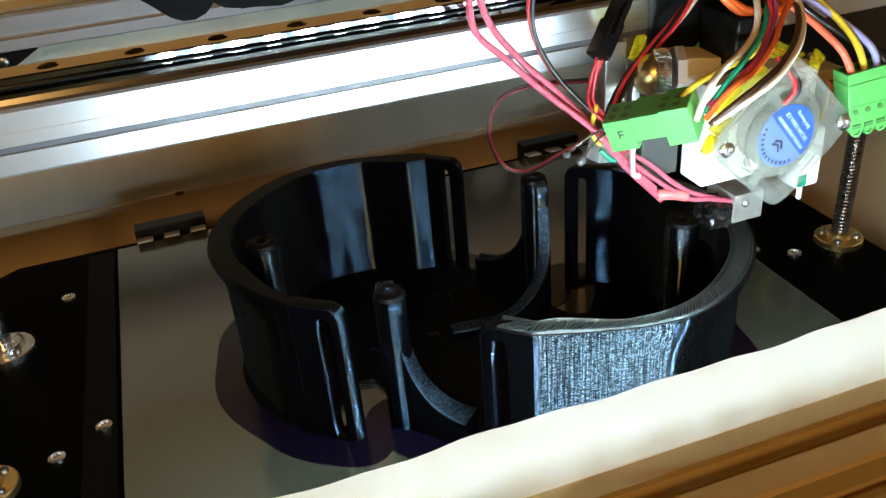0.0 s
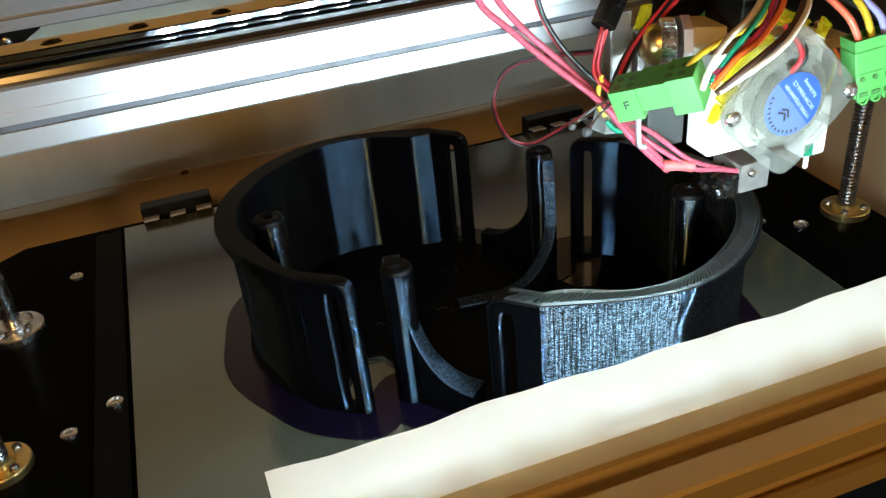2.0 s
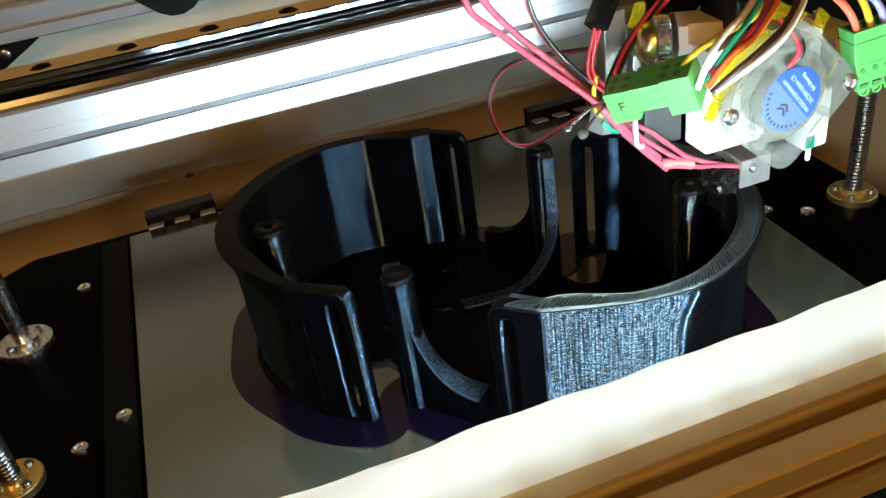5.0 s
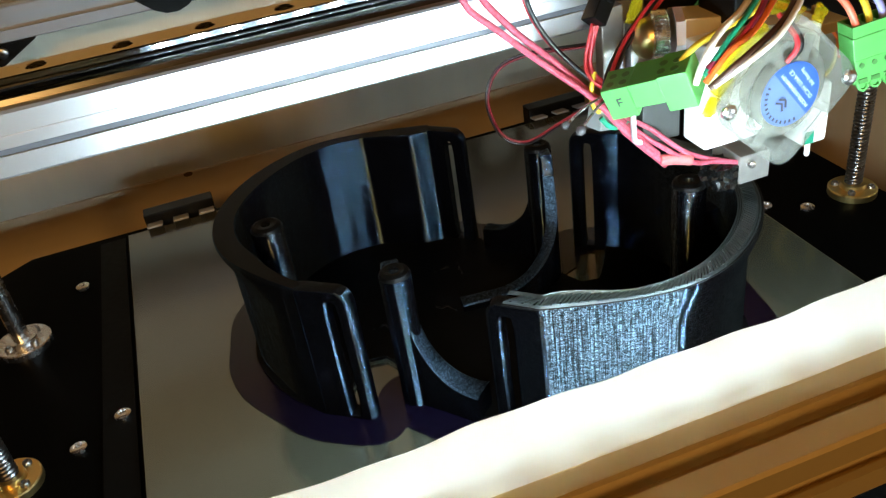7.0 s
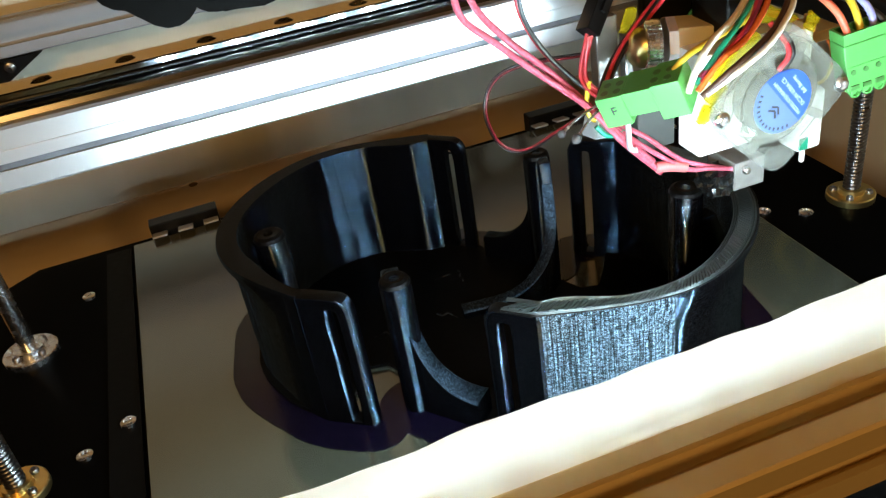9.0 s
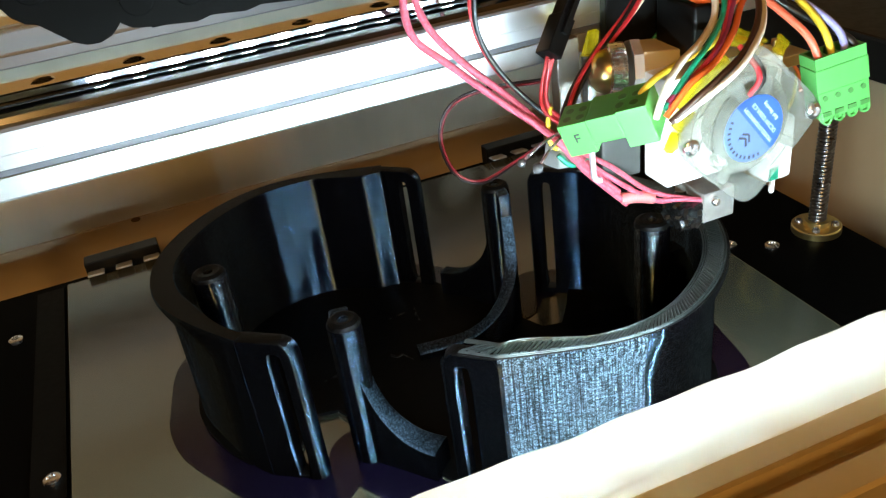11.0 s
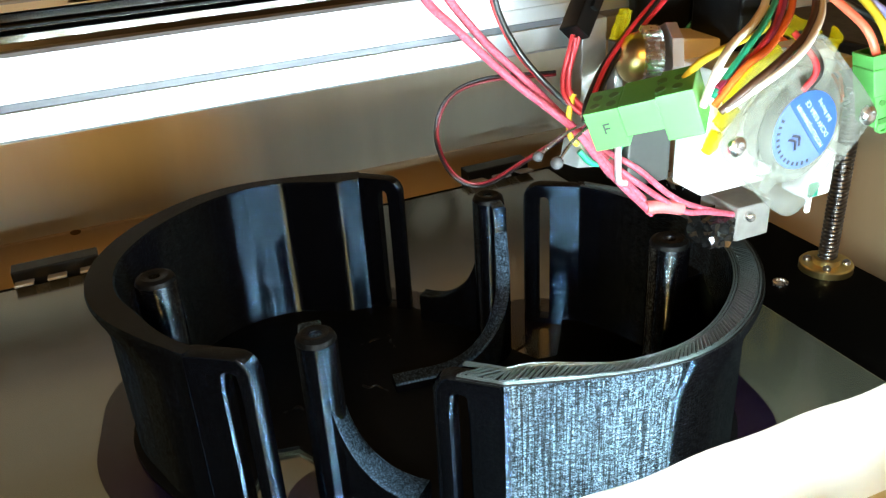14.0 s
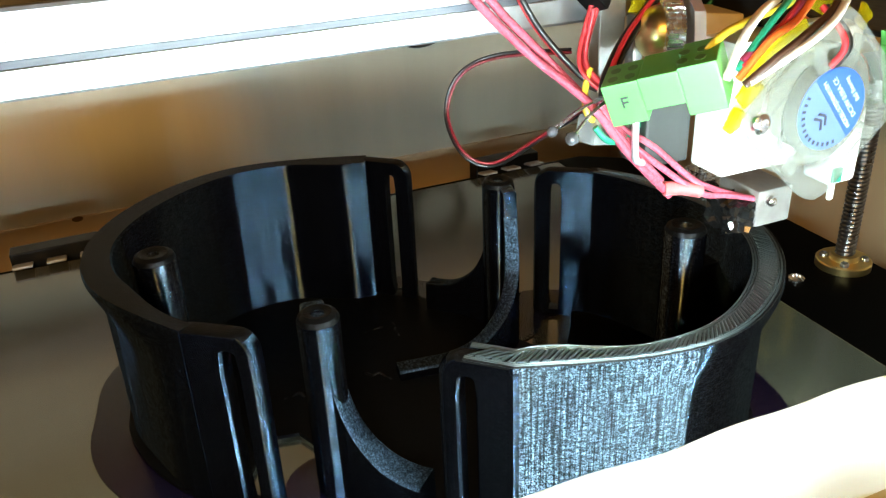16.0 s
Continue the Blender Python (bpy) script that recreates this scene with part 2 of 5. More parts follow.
PURPLE_W = wire_mat("maroon wire", (0.22, 0.02, 0.05))

# ---- mesh helpers ----
def part(name, bm, mat, parent=None, label="", smooth=None):
    bmesh.ops.recalc_face_normals(bm, faces=bm.faces)
    me = bpy.data.meshes.new(name)
    bm.to_mesh(me)
    bm.free()
    me.materials.append(mat)
    if smooth is not None:
        me.shade_smooth()
        me.set_sharp_from_angle(angle=radians(smooth))
    ob = new(name, me)
    if parent is not None:
        ob.parent = parent
    if label:
        ob["label"] = label
    return ob


def empty(name, label, category, group="", kind=""):
    return tagged(new(name), label, category, group, kind)


def box(bm, c, size, m=None, bevel=0.0, seg=2):
    geo = bmesh.ops.create_cube(bm, size=1.0)
    vs = geo["verts"]
    bmesh.ops.scale(bm, vec=size, verts=vs)
    if bevel:
        es = list({e for v in vs for e in v.link_edges})
        r = bmesh.ops.bevel(bm, geom=es, offset=bevel, segments=seg, affect="EDGES", profile=0.6)
        vs = list({v for f in r["faces"] for v in f.verts} | {v for v in vs if v.is_valid})
    t = Matrix.Translation(c) @ (m.to_4x4() if m is not None else Matrix())
    bmesh.ops.transform(bm, matrix=t, verts=vs)
    return vs


def frame_axes(d):
    d = Vector(d).normalized()
    a = Vector((0, 0, 1)) if abs(d.z) < 0.9 else Vector((1, 0, 0))
    u = d.cross(a).normalized()
    return u, d.cross(u)


def rings(bm, loops, closed=True, cap=True):
    rows = [[bm.verts.new(p) for p in lp] for lp in loops]
    for a, b in zip(rows, rows[1:]):
        n = len(a)
        for i in range(n if closed else n - 1):
            j = (i + 1) % n
            bm.faces.new((a[i], a[j], b[j], b[i]))
    if cap:
        bm.faces.new(rows[0])
        bm.faces.new(rows[-1])
    return rows


def turned(bm, p0, axis, profile, seg=24):
    """A solid of revolution from p0 along axis; profile: (distance, radius)."""
    axis = Vector(axis).normalized()
    u, w = frame_axes(axis)
    loops = []
    for h, r in profile:
        c = Vector(p0) + axis * h
        loops.append([c + u * (r * math.cos(2 * math.pi * k / seg)) + w * (r * math.sin(2 * math.pi * k / seg)) for k in range(seg)])
    rings(bm, loops)


def cyl(bm, p0, p1, r, seg=20):
    turned(bm, p0, Vector(p1) - Vector(p0), [(0, r), ((Vector(p1) - Vector(p0)).length, r)], seg)


def spline(pts, step=0.0015):
    """Points along a smooth curve through pts."""
    p = [Vector(q) for q in pts]
    p = [p[0] * 2 - p[1], *p, p[-1] * 2 - p[-2]]
    out = []
    for a, b, c, d in zip(p, p[1:], p[2:], p[3:]):
        n = max(3, int((c - b).length / step))
        for k in range(n):
            t = k / n
            out.append(0.5 * (2 * b + (c - a) * t + (2 * a - 5 * b + 4 * c - d) * t * t + (3 * b - a - 3 * c + d) * t ** 3))
    out.append(p[-2])
    return out


def tube(bm, path, r, seg=8):
    loops, u = [], None
    for i, q in enumerate(path):
        d = (path[min(i + 1, len(path) - 1)] - path[max(i - 1, 0)]).normalized()
        if u is None:
            u = frame_axes(d)[0]
        u = (u - d * u.dot(d)).normalized()
        w = d.cross(u)
        loops.append([q + u * (r * math.cos(2 * math.pi * k / seg)) + w * (r * math.sin(2 * math.pi * k / seg)) for k in range(seg)])
    rings(bm, loops)


def wire(name, pts, r, mat, label, group="", step=0.0015):
    bm = bmesh.new()
    tube(bm, spline(pts, step), r)
    ob = part(name, bm, mat, None, label, smooth=60)
    return tagged(ob, label, "wire", group)


def prism(bm, outline, z0, z1):
    rings(bm, [[Vector((x, y, z)) for x, y in outline] for z in (z0, z1)])


def t_slot_profile(s=0.020, slot=0.0062, depth=0.006, c=0.0008):
    """Section of a 20 mm T-slot bar, centred on 0."""
    h, w, q = s / 2, slot / 2, []
    side = [(-h + c, -h), (-w, -h), (-w, -h + 0.0018), (-w - 0.0025, -h + 0.0018), (-w - 0.0025, -h + depth * 0.7), (-w + 0.0008, -h + depth), (w - 0.0008, -h + depth),
            (w + 0.0025, -h + depth * 0.7), (w + 0.0025, -h + 0.0018), (w, -h + 0.0018), (w, -h), (h - c, -h)]
    for k in range(4):
        a = k * math.pi / 2
        q += [(x * math.cos(a) - y * math.sin(a), x * math.sin(a) + y * math.cos(a)) for x, y in side]
    return q


def t_slot_bar(name, axis, at, a, b, label, cover=None, metal=ALU):
    """A 20 mm T-slot bar along x through (y, z) = at. cover: the side, "front" or "top", whose slot holds a cover strip."""
    bar = empty(name, label, "frame bar")
    bm = bmesh.new()
    rings(bm, [[Vector((s, at[0] + p, at[1] + q)) for p, q in t_slot_profile()] for s in (a, b)])
    part("extrusion", bm, metal, bar)
    if cover:
        # a pale strip fills the upper part of the slot, a grey one deeper below it paints the slot's shade
        for up, deep, high, mat, words in ((0.0010, 0.0094, 0.0040, metal, "pale strip in the slot"), (-0.0021, 0.0088, 0.0020, GREY_STRIP, "grey strip painted as the slot's shade")):
            bm = bmesh.new()
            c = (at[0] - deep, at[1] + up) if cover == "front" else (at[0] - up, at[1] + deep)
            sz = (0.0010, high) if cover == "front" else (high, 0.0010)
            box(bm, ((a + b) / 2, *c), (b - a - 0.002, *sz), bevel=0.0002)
            part("slot_strip", bm, mat, bar, words)
    bm = bmesh.new()
    box(bm, (b + 0.0011, *at), (0.002, 0.0198, 0.0198), bevel=0.0006)
    part("end_cap", bm, BLACK_PLASTIC, bar)
    return bar

# ---- the setting: wooden enclosure and room round it ----
def slab(name, lo, hi, mat, label="", kind="structure", bevel=0.0):
    bm = bmesh.new()
    c = [(a + b) / 2 for a, b in zip(lo, hi)]
    box(bm, c, [b - a for a, b in zip(lo, hi)], bevel=bevel)
    return tagged(part(name, bm, mat), label, "", "", kind)


WALL_Y, WALL_X = 0.13, 0.42
slab("wall_back", (-0.62, WALL_Y, -0.26), (WALL_X + 0.02, WALL_Y + 0.02, 1.2), WOOD, "pale board wall behind the printer")
slab("wall_right", (WALL_X, -1.30, -0.26), (WALL_X + 0.02, WALL_Y, 1.2), BROWN_BOARD, "plain brown board side wall")
slab("wall_left", (-0.62, -1.30, -0.26), (-0.6, WALL_Y, 1.2), ROOM, "plain brown side wall")
slab("wall_front", (-0.62, -1.32, -0.26), (WALL_X + 0.02, -1.30, 1.2), ROOM, "plain brown wall")
slab("ceiling", (-0.62, -1.32, 1.2), (WALL_X + 0.02, WALL_Y + 0.02, 1.22), ROOM, "plain brown ceiling")
slab("floor", (-0.62, -1.32, -0.28), (WALL_X + 0.02, WALL_Y + 0.02, -0.26), BLACK_PLATE, "dark base under the printer")

bm = bmesh.new()
box(bm, (-0.09, WALL_Y - 0.001, -0.145), (1.02, 0.003, 0.230), bevel=0.001)
trim_back = tagged(part("trim_back", bm, PINE), "orange pine batten along the foot of the wall", "", "", "structure")
bm = bmesh.new()
turned(bm, (0.036, WALL_Y - 0.0024, -0.031), (0, -1, 0), [(0, 0.0022), (0.0002, 0.0020), (0.0004, 0.0009)], 20)
bmesh.ops.scale(bm, vec=(1.5, 1, 0.8), space=Matrix.Translation((-0.036, 0, 0.031)), verts=bm.verts)
part("knot", bm, KNOT, trim_back, "dark knot in the pine")

# ---- printer frame ----
BEAM_Y, BEAM_Z = -0.342, 0.080
t_slot_bar("front_frame_bar", "x", (BEAM_Y, BEAM_Z), -0.14, 0.415, "aluminium T-slot bar along the front of the printer frame", metal=ALU_LAMP_TINT)
t_slot_bar("back_frame_bar", "x", (0.105, 0.103), -0.3, 0.415, "aluminium T-slot bar along the back of the printer frame", metal=ALU_BACK)


frame_gusset = empty("frame_gusset", "black triangular gusset under the back frame bar", "bracket")
bm = bmesh.new()
rings(bm, [[Vector((-0.075, y, 0.0925)), Vector((-0.020, y, 0.0925)), Vector((-0.075, y, 0.062))] for y in (0.094, 0.100)])
part("gusset_plate", bm, BLACK_PLASTIC, frame_gusset)
for x, z in ((-0.062, 0.086), (-0.040, 0.088)):
    bm = bmesh.new()
    turned(bm, (x, 0.094, z), (0, -1, 0), [(0, 0.0032), (0.0016, 0.0032), (0.002, 0.0026)], 14)
    part("screw", bm, DARK_STEEL, frame_gusset, smooth=40)


def sheet_edge(x):
    return 0.0002 * math.sin(x * 74) + 0.0002 * math.sin(x * 131 + 1.3) + 0.00015 * math.sin(x * 290)


STRIP_X0, STRIP_X1, STRIP_TOP = 0.0475, 0.415, (-0.3225, 0.0997)
bm = bmesh.new()
loops = []
for i in range(120):
    x = STRIP_X0 + (STRIP_X1 - STRIP_X0) * i / 119
    lp = []
    for k in range(9):
        s = k / 8
        w = sheet_edge(x) * (0.3 + s)
        bulge = -(0.0024 + 0.00045 * math.sin(x * 95 + 0.6) + 0.0003 * math.sin(x * 210)) * math.sin(s ** 0.7 * math.pi)
        lp.append((x, -0.3335 + (STRIP_TOP[0] + 0.3335) * s - 0.7 * bulge + 0.4 * w, 0.0902 + (STRIP_TOP[1] - 0.0902) * s + 0.7 * bulge + w))
    lp += [(a, b + 0.00025, c) for a, b, c in reversed(lp)]
    loops.append([Vector(p) for p in lp])
rings(bm, loops)
light_shield = tagged(part("light_shield", bm, TAPE_WHITE, smooth=50), "wavy cream white plastic strip standing on the front frame bar", "light shield")

# LED strip behind the shield
led_strip = empty("led_strip", "white LED strip stuck along the front frame bar", "LED strip")
bm = bmesh.new()
box(bm, (0.1425, -0.3270, 0.0838), (0.204, 0.0006, 0.0070))
part("strip_tape", bm, GREY_STRIP, led_strip)
bm = bmesh.new()
box(bm, (0.1425, -0.3294, 0.0800), (0.204, 0.0044, 0.0100), bevel=0.0005)
part("mount", bm, ALU, led_strip, "small aluminium mounting channel")
LED = glow("lit LED", (0.73, 0.94, 1.03), LED_POWER)
bm = bmesh.new()
box(bm, (0, 0, 0), (0.0050, 0.0016, 0.0050), bevel=0.0003)
led_mesh = None
for i in range(12):
    if led_mesh is None:
        chip = part("led", bm, WHITE_PLASTIC, led_strip)
        led_mesh = chip.data
        bm = bmesh.new()
        box(bm, (0, 0.0021, 0), (0.0046, 0.0028, 0.0046), bevel=0.0003)
        face = part("lit_face", bm, LED, chip, "lit yellowish white LED face")
        face_mesh = face.data
    else:
        chip = new("led", led_mesh)
        chip.parent = led_strip
        face = new("lit_face", face_mesh)
        face.parent = chip
    chip.location = (0.0505 + 0.0167 * i, -0.3255, 0.0865)
    chip.rotation_euler = (radians(-5), 0, 0)

# dark cable coil hanging on the wall behind the gantry
cable_coil = empty("cable_coil", "dark coiled cable hanging on the back wall", "cable coil")
for k in range(3):
    bm = bmesh.new()
    c = Vector((0.266 + 0.001 * k, 0.124 - 0.005 * k, 0.071))
    path = [c + Vector(((0.024 - 0.002 * k) * math.cos(a), 0.001 * math.sin(3 * a), (0.024 - 0.002 * k) * math.sin(a))) for a in np.linspace(0.2 * k, 2 * math.pi + 0.2 * k - 0.02, 48)]
    tube(bm, path, 0.0028, 8)
    part("turn", bm, (BLACK_PLASTIC, BROWN_W, BLACK_PLASTIC)[k], cable_coil, smooth=60)

# ---- bed carriage ----
def plate_outline(x0, x1, y0, y1, c):
    return [(x0, y0), (x1, y0), (x1, y1 - c), (x1 - c * 1.4, y1), (x0 + c * 0.7, y1), (x0, y1 - c * 0.5)]


bed_carriage = empty("bed_carriage", "black painted bed carriage plate with screws", "bed carriage")
bm = bmesh.new()
prism(bm, plate_outline(-0.075, 0.362, -0.32, 0.012, 0.03), -0.010, -0.0045)
part("carriage_plate", bm, BLACK_PLATE, bed_carriage)
bm = bmesh.new()
prism(bm, [(-0.016, -0.31), (-0.0025, -0.31), (-0.0025, 0.004), (-0.016, 0.004)], -0.0045, -0.0030)
part("heater_edge", bm, CHAIN, bed_carriage)


def screw_head(at, r=0.0034, parent=None, axis=(0, 0, 1), mat=None):
    bm = bmesh.new()
    turned(bm, at, axis, [(0, r), (0.0012, r), (0.0018, r * 0.75), (0.0019, r * 0.55), (0.0009, r * 0.45), (0.0009, 0.0001)], 16)
    return part("screw", bm, mat or CHROME, parent, smooth=40)


for x, y in ((-0.0256, -0.035), (-0.0258, -0.1604), (-0.0076, -0.1503), (0.3218, -0.1603), (0.3059, -0.149), (-0.0256, -0.27), (0.322, -0.04)):
    screw_head((x, y, -0.0045 if abs(x + 0.0076) > 0.001 else -0.003), parent=bed_carriage)

bm = bmesh.new()
box(bm, (0.149, -0.152, -0.002), (0.298, 0.304, 0.004), bevel=0.0006)
build_plate = tagged(part("build_plate", bm, BED), "grey green worn build plate lying on the black carriage", "build plate")


def bed_clip(x0):
    clip = empty("bed_clip", "black bed clip with bright metal fingers on the plate edge", "bed clip", "bed clips")
    bm = bmesh.new()
    box(bm, (x0 + 0.0195, 0.0078, 0.0005), (0.039, 0.0096, 0.0132), bevel=0.0008)
    part("clip_body", bm, BLACK_PLASTIC, clip)
    for k in range(3):
        bm = bmesh.new()
        box(bm, (x0 + 0.005 + 0.0145 * k, -0.0005, 0.0022), (0.0085, 0.009, 0.0012), Matrix.Rotation(radians(-12), 3, "X"), bevel=0.0004)
        part("finger", bm, ALU_BACK, clip)
    return clip


bed_clip(0.0107)
bed_clip(0.2478)


# ---- lead screws and guide rods ----
def thread(bm, x, y, z0, z1, r, pitch, seg=18):
    loops = []
    n = int((z1 - z0) / (pitch / 5))
    for i in range(n + 1):
        z = z0 + (z1 - z0) * i / n
        lp = []
        for k in range(seg):
            a = 2 * math.pi * k / seg
            ph = ((z / pitch) - k / seg) % 1.0
            rr = r - 0.0006 * min(1.0, max(0.0, abs(ph - 0.5) * 4 - 0.6))
            lp.append(Vector((x + rr * math.cos(a), y + rr * math.sin(a), z)))
        loops.append(lp)
    rings(bm, loops)


def flange(parent, x, y, z, mat, r=0.0115, hub=0.0052):
    bm = bmesh.new()
    turned(bm, (x, y, z), (0, 0, 1), [(0, r), (0.003, r), (0.0035, r - 0.0005), (0.0035, hub + 0.001), (0.006, hub + 0.0006), (0.006, 0.0035)], 36)
    f = part("flange", bm, mat, parent, smooth=40)
    for k in range(4):
        a = math.pi / 4 + k * math.pi / 2
        screw_head((x + 0.0082 * math.cos(a), y + 0.0082 * math.sin(a), z + 0.0034), 0.0018, f, mat=DARK_STEEL)
    return f


def lead_screw(x, y, z1, label):
    t = empty("lead_screw", label, "lead screw", "lead screws")
    bm = bmesh.new()
    thread(bm, x, y, -0.06, z1, 0.0042, 0.0019)
    part("threaded_rod", bm, ROD_STEEL, t, smooth=60)
    flange(t, x, y, -0.0045, BRASS)
    return t


def guide_rod(x, y, z1, label, with_flange=True):
    t = empty("guide_rod", label, "guide rod", "guide rods")
    bm = bmesh.new()
    cyl(bm, (x, y, -0.10), (x, y, z1), 0.004, 20)
    part("smooth_rod", bm, CHROME, t, smooth=40)
    if with_flange:
        flange(t, x, y, -0.0045, CHROME, 0.013, 0.007)
    return t


lead_screw(0.3490, -0.1593, 0.0775, "steel lead screw in a brass flange nut on the carriage")
lead_screw(-0.0500, -0.1690, 0.09, "steel lead screw in a brass flange nut on the carriage")
guide_rod(-0.0520, -0.0735, 0.09, "polished steel guide rod in a flanged bearing")
guide_rod(0.3600, -0.0500, 0.09, "polished steel guide rod in a flanged bearing")

corner_block = empty("corner_block", "black bracket holding the top of the lead screw", "bracket")
bm = bmesh.new()
box(bm, (0.3805, -0.1225, 0.0895), (0.077, 0.165, 0.018), bevel=0.0015)
part("bracket_body", bm, BLACK_PLASTIC, corner_block)
bm = bmesh.new()
turned(bm, (0.349, -0.1593, 0.0725), (0, 0, 1), [(0, 0.0085), (0.001, 0.0098), (0.0082, 0.0098)], 28)
part("bearing", bm, CHROME, corner_block, "dull silver bearing collar", smooth=40)

wire("loose_yellow_wire", [(0.3572, -0.12, 0.080), (0.3422, -0.12, 0.0615), (0.3421, -0.12, 0.0509), (0.3523, -0.12, 0.0417), (0.3639, -0.12, 0.0465), (0.366, -0.12, 0.080)],
     0.0009, YELLOW_W, "thin yellow wire hanging in a loop under the bracket")

# ---- the printed part on the plate ----
PC = Vector((0.148, -0.171, 0))
TOP = 0.0612


def plan_curve(pts, n):
    """n evenly spaced points along a smooth plan curve."""
    path = spline([(x, y, 0) for x, y in pts], 0.0006)
    run = [0.0]
    for a, b in zip(path, path[1:]):
        run.append(run[-1] + (b - a).length)
    out, j = [], 0
    for i in range(n):
        s = run[-1] * i / (n - 1)
        while j < len(run) - 2 and run[j + 1] < s:
            j += 1
        out.append(path[j].lerp(path[j + 1], (s - run[j]) / max(1e-9, run[j + 1] - run[j])))
    return out


def even_curve(pts, n):
    """A plan curve with its small waves smoothed out; the ends stay."""
    path = plan_curve(pts, n)
    for _ in range(int(0.004 * n * n)):
        path = [path[0]] + [(a + b * 2 + c) / 4 for a, b, c in zip(path, path[1:], path[2:])] + [path[-1]]
    return path


def wall_along(bm, path, inner, sections):
    """A wall along a plan path; sections[i]: list of (offset outwards, z), a closed loop. inner: a point inside the curve."""
    loops = []
    for i, p in enumerate(path):
        d = (path[min(i + 1, len(path) - 1)] - path[max(i - 1, 0)]).normalized()
        nrm = Vector((d.y, -d.x, 0))
        if nrm.dot(p - inner) < 0 and inner is not None:
            nrm = -nrm
        loops.append([Vector((p.x + nrm.x * o, p.y + nrm.y * o, z)) for o, z in sections[i]])
    rings(bm, loops)


def slotted_tab(bm, a, b, th, top, slot_from_end, slot_w, z0, z1, inward):
    """A flat tab from a to b (free end) with a long upright slot and a rounded top corner."""
    a, b = Vector((*a, 0)), Vector((*b, 0))
    u, w = (b - a).normalized(), (b - a).length
    nrm = Vector((-u.y, u.x, 0)) * (1 if inward > 0 else -1)
    n, r = 40, 0.006
    outer = [(0, 0), (w - 0.001, 0), (w, 0.001)] + [(w - r + r * math.cos(t), top - r + r * math.sin(t)) for t in np.linspace(0, math.pi / 2, 9)] + [(0, top)]
    sc, hw = w - slot_from_end, slot_w / 2
    inner = [(sc + hw, z0), (sc + hw, z1 - hw)] + [(sc + hw * math.cos(t), z1 - hw + hw * math.sin(t)) for t in np.linspace(0.3, math.pi - 0.3, 7)] + [(sc - hw, z1 - hw), (sc - hw, z0)]

    def by_angle(lp, c, n=64):
        """Where rays from c leave the loop."""
        out = []
        for k in range(n):
            a2 = 2 * math.pi * k / n
            dx, dz = math.cos(a2) * 0.35, math.sin(a2)
            best = None
            for p, q in zip(lp, lp[1:] + lp[:1]):
                ex, ez = q[0] - p[0], q[1] - p[1]
                den = dx * ez - dz * ex
                if abs(den) < 1e-12:
                    continue
                s = ((p[0] - c[0]) * ez - (p[1] - c[1]) * ex) / den
                t = ((p[0] - c[0]) * dz - (p[1] - c[1]) * dx) / den
                if s > 0 and -1e-6 <= t <= 1 + 1e-6 and (best is None or s < best):
                    best = s
            out.append((c[0] + dx * best, c[1] + dz * best))
        return out

    c = (sc, (z0 + z1) / 2)
    O, I = by_angle(outer, c), by_angle(inner, c)

    def put(lp, off):
        return [bm.verts.new(a + u * p[0] + nrm * off + Vector((0, 0, p[1]))) for p in lp]

    def drawn_in(lp, share):
        """The outline drawn in towards the slot, but not where the tab joins the wall."""
        return [(p[0] + (c[0] - p[0]) * (0.36 if p[0] > c[0] else 0.02) * share, p[1] + (c[1] - p[1]) * 0.025 * share) for p in lp]

    wide = [(c[0] + (p[0] - c[0]) * 1.32, c[1] + (p[1] - c[1]) * 1.02) for p in I]
    seq = [put(I, 0.0008), put(wide, 0)]
    turn = [math.pi / 2 * k / 5 for k in range(6)]
    seq += [put(drawn_in(O, 1 - math.sin(t)), 0.0028 * (1 - math.cos(t))) for t in turn]
    seq += [put(O, th - 0.0008), put(drawn_in(O, 0.25), th), put(I, th)]
    for A, B in zip(seq, seq[1:] + seq[:1]):
        for i in range(len(A)):
            j = (i + 1) % len(A)
            bm.faces.new((A[i], A[j], B[j], B[i]))


def smooth01(t):
    t = max(0.0, min(1.0, t))
    return t * t * (3 - 2 * t)


# outer edge of the rim in plan, from the front tab round to the facet corner beside the back tab
SHELL_CURVE = [(0.0705, -0.1945), (0.0635, -0.1845), (0.0560, -0.1725), (0.0497, -0.1590), (0.0475, -0.1430), (0.0500, -0.1265), (0.0555, -0.1150), (0.0630, -0.1045),
               (0.0710, -0.0965), (0.0790, -0.0905), (0.0885, -0.0853), (0.0990, -0.0815), (0.1100, -0.0805), (0.1220, -0.0825), (0.1315, -0.0850), (0.1435, -0.0890), (0.1557, -0.0938)]
FRONT_TAB, BACK_TAB = ((0.0702, -0.1940), (0.0872, -0.2070)), ((0.1553, -0.0936), (0.1701, -0.1076))


def shell_shape(s):
    """Outward lip and wall thickness at the share s of the shell's length."""
    lip = 0.0042 * min(smooth01((s - 0.03) / 0.16), smooth01((0.97 - s) / 0.42))
    th = 0.0052
    if s > 0.83:
        th = 0.0052 + 0.0046 * smooth01((s - 0.83) / 0.13) * (1 - 0.3 * smooth01((s - 0.96) / 0.04))
    return lip, th


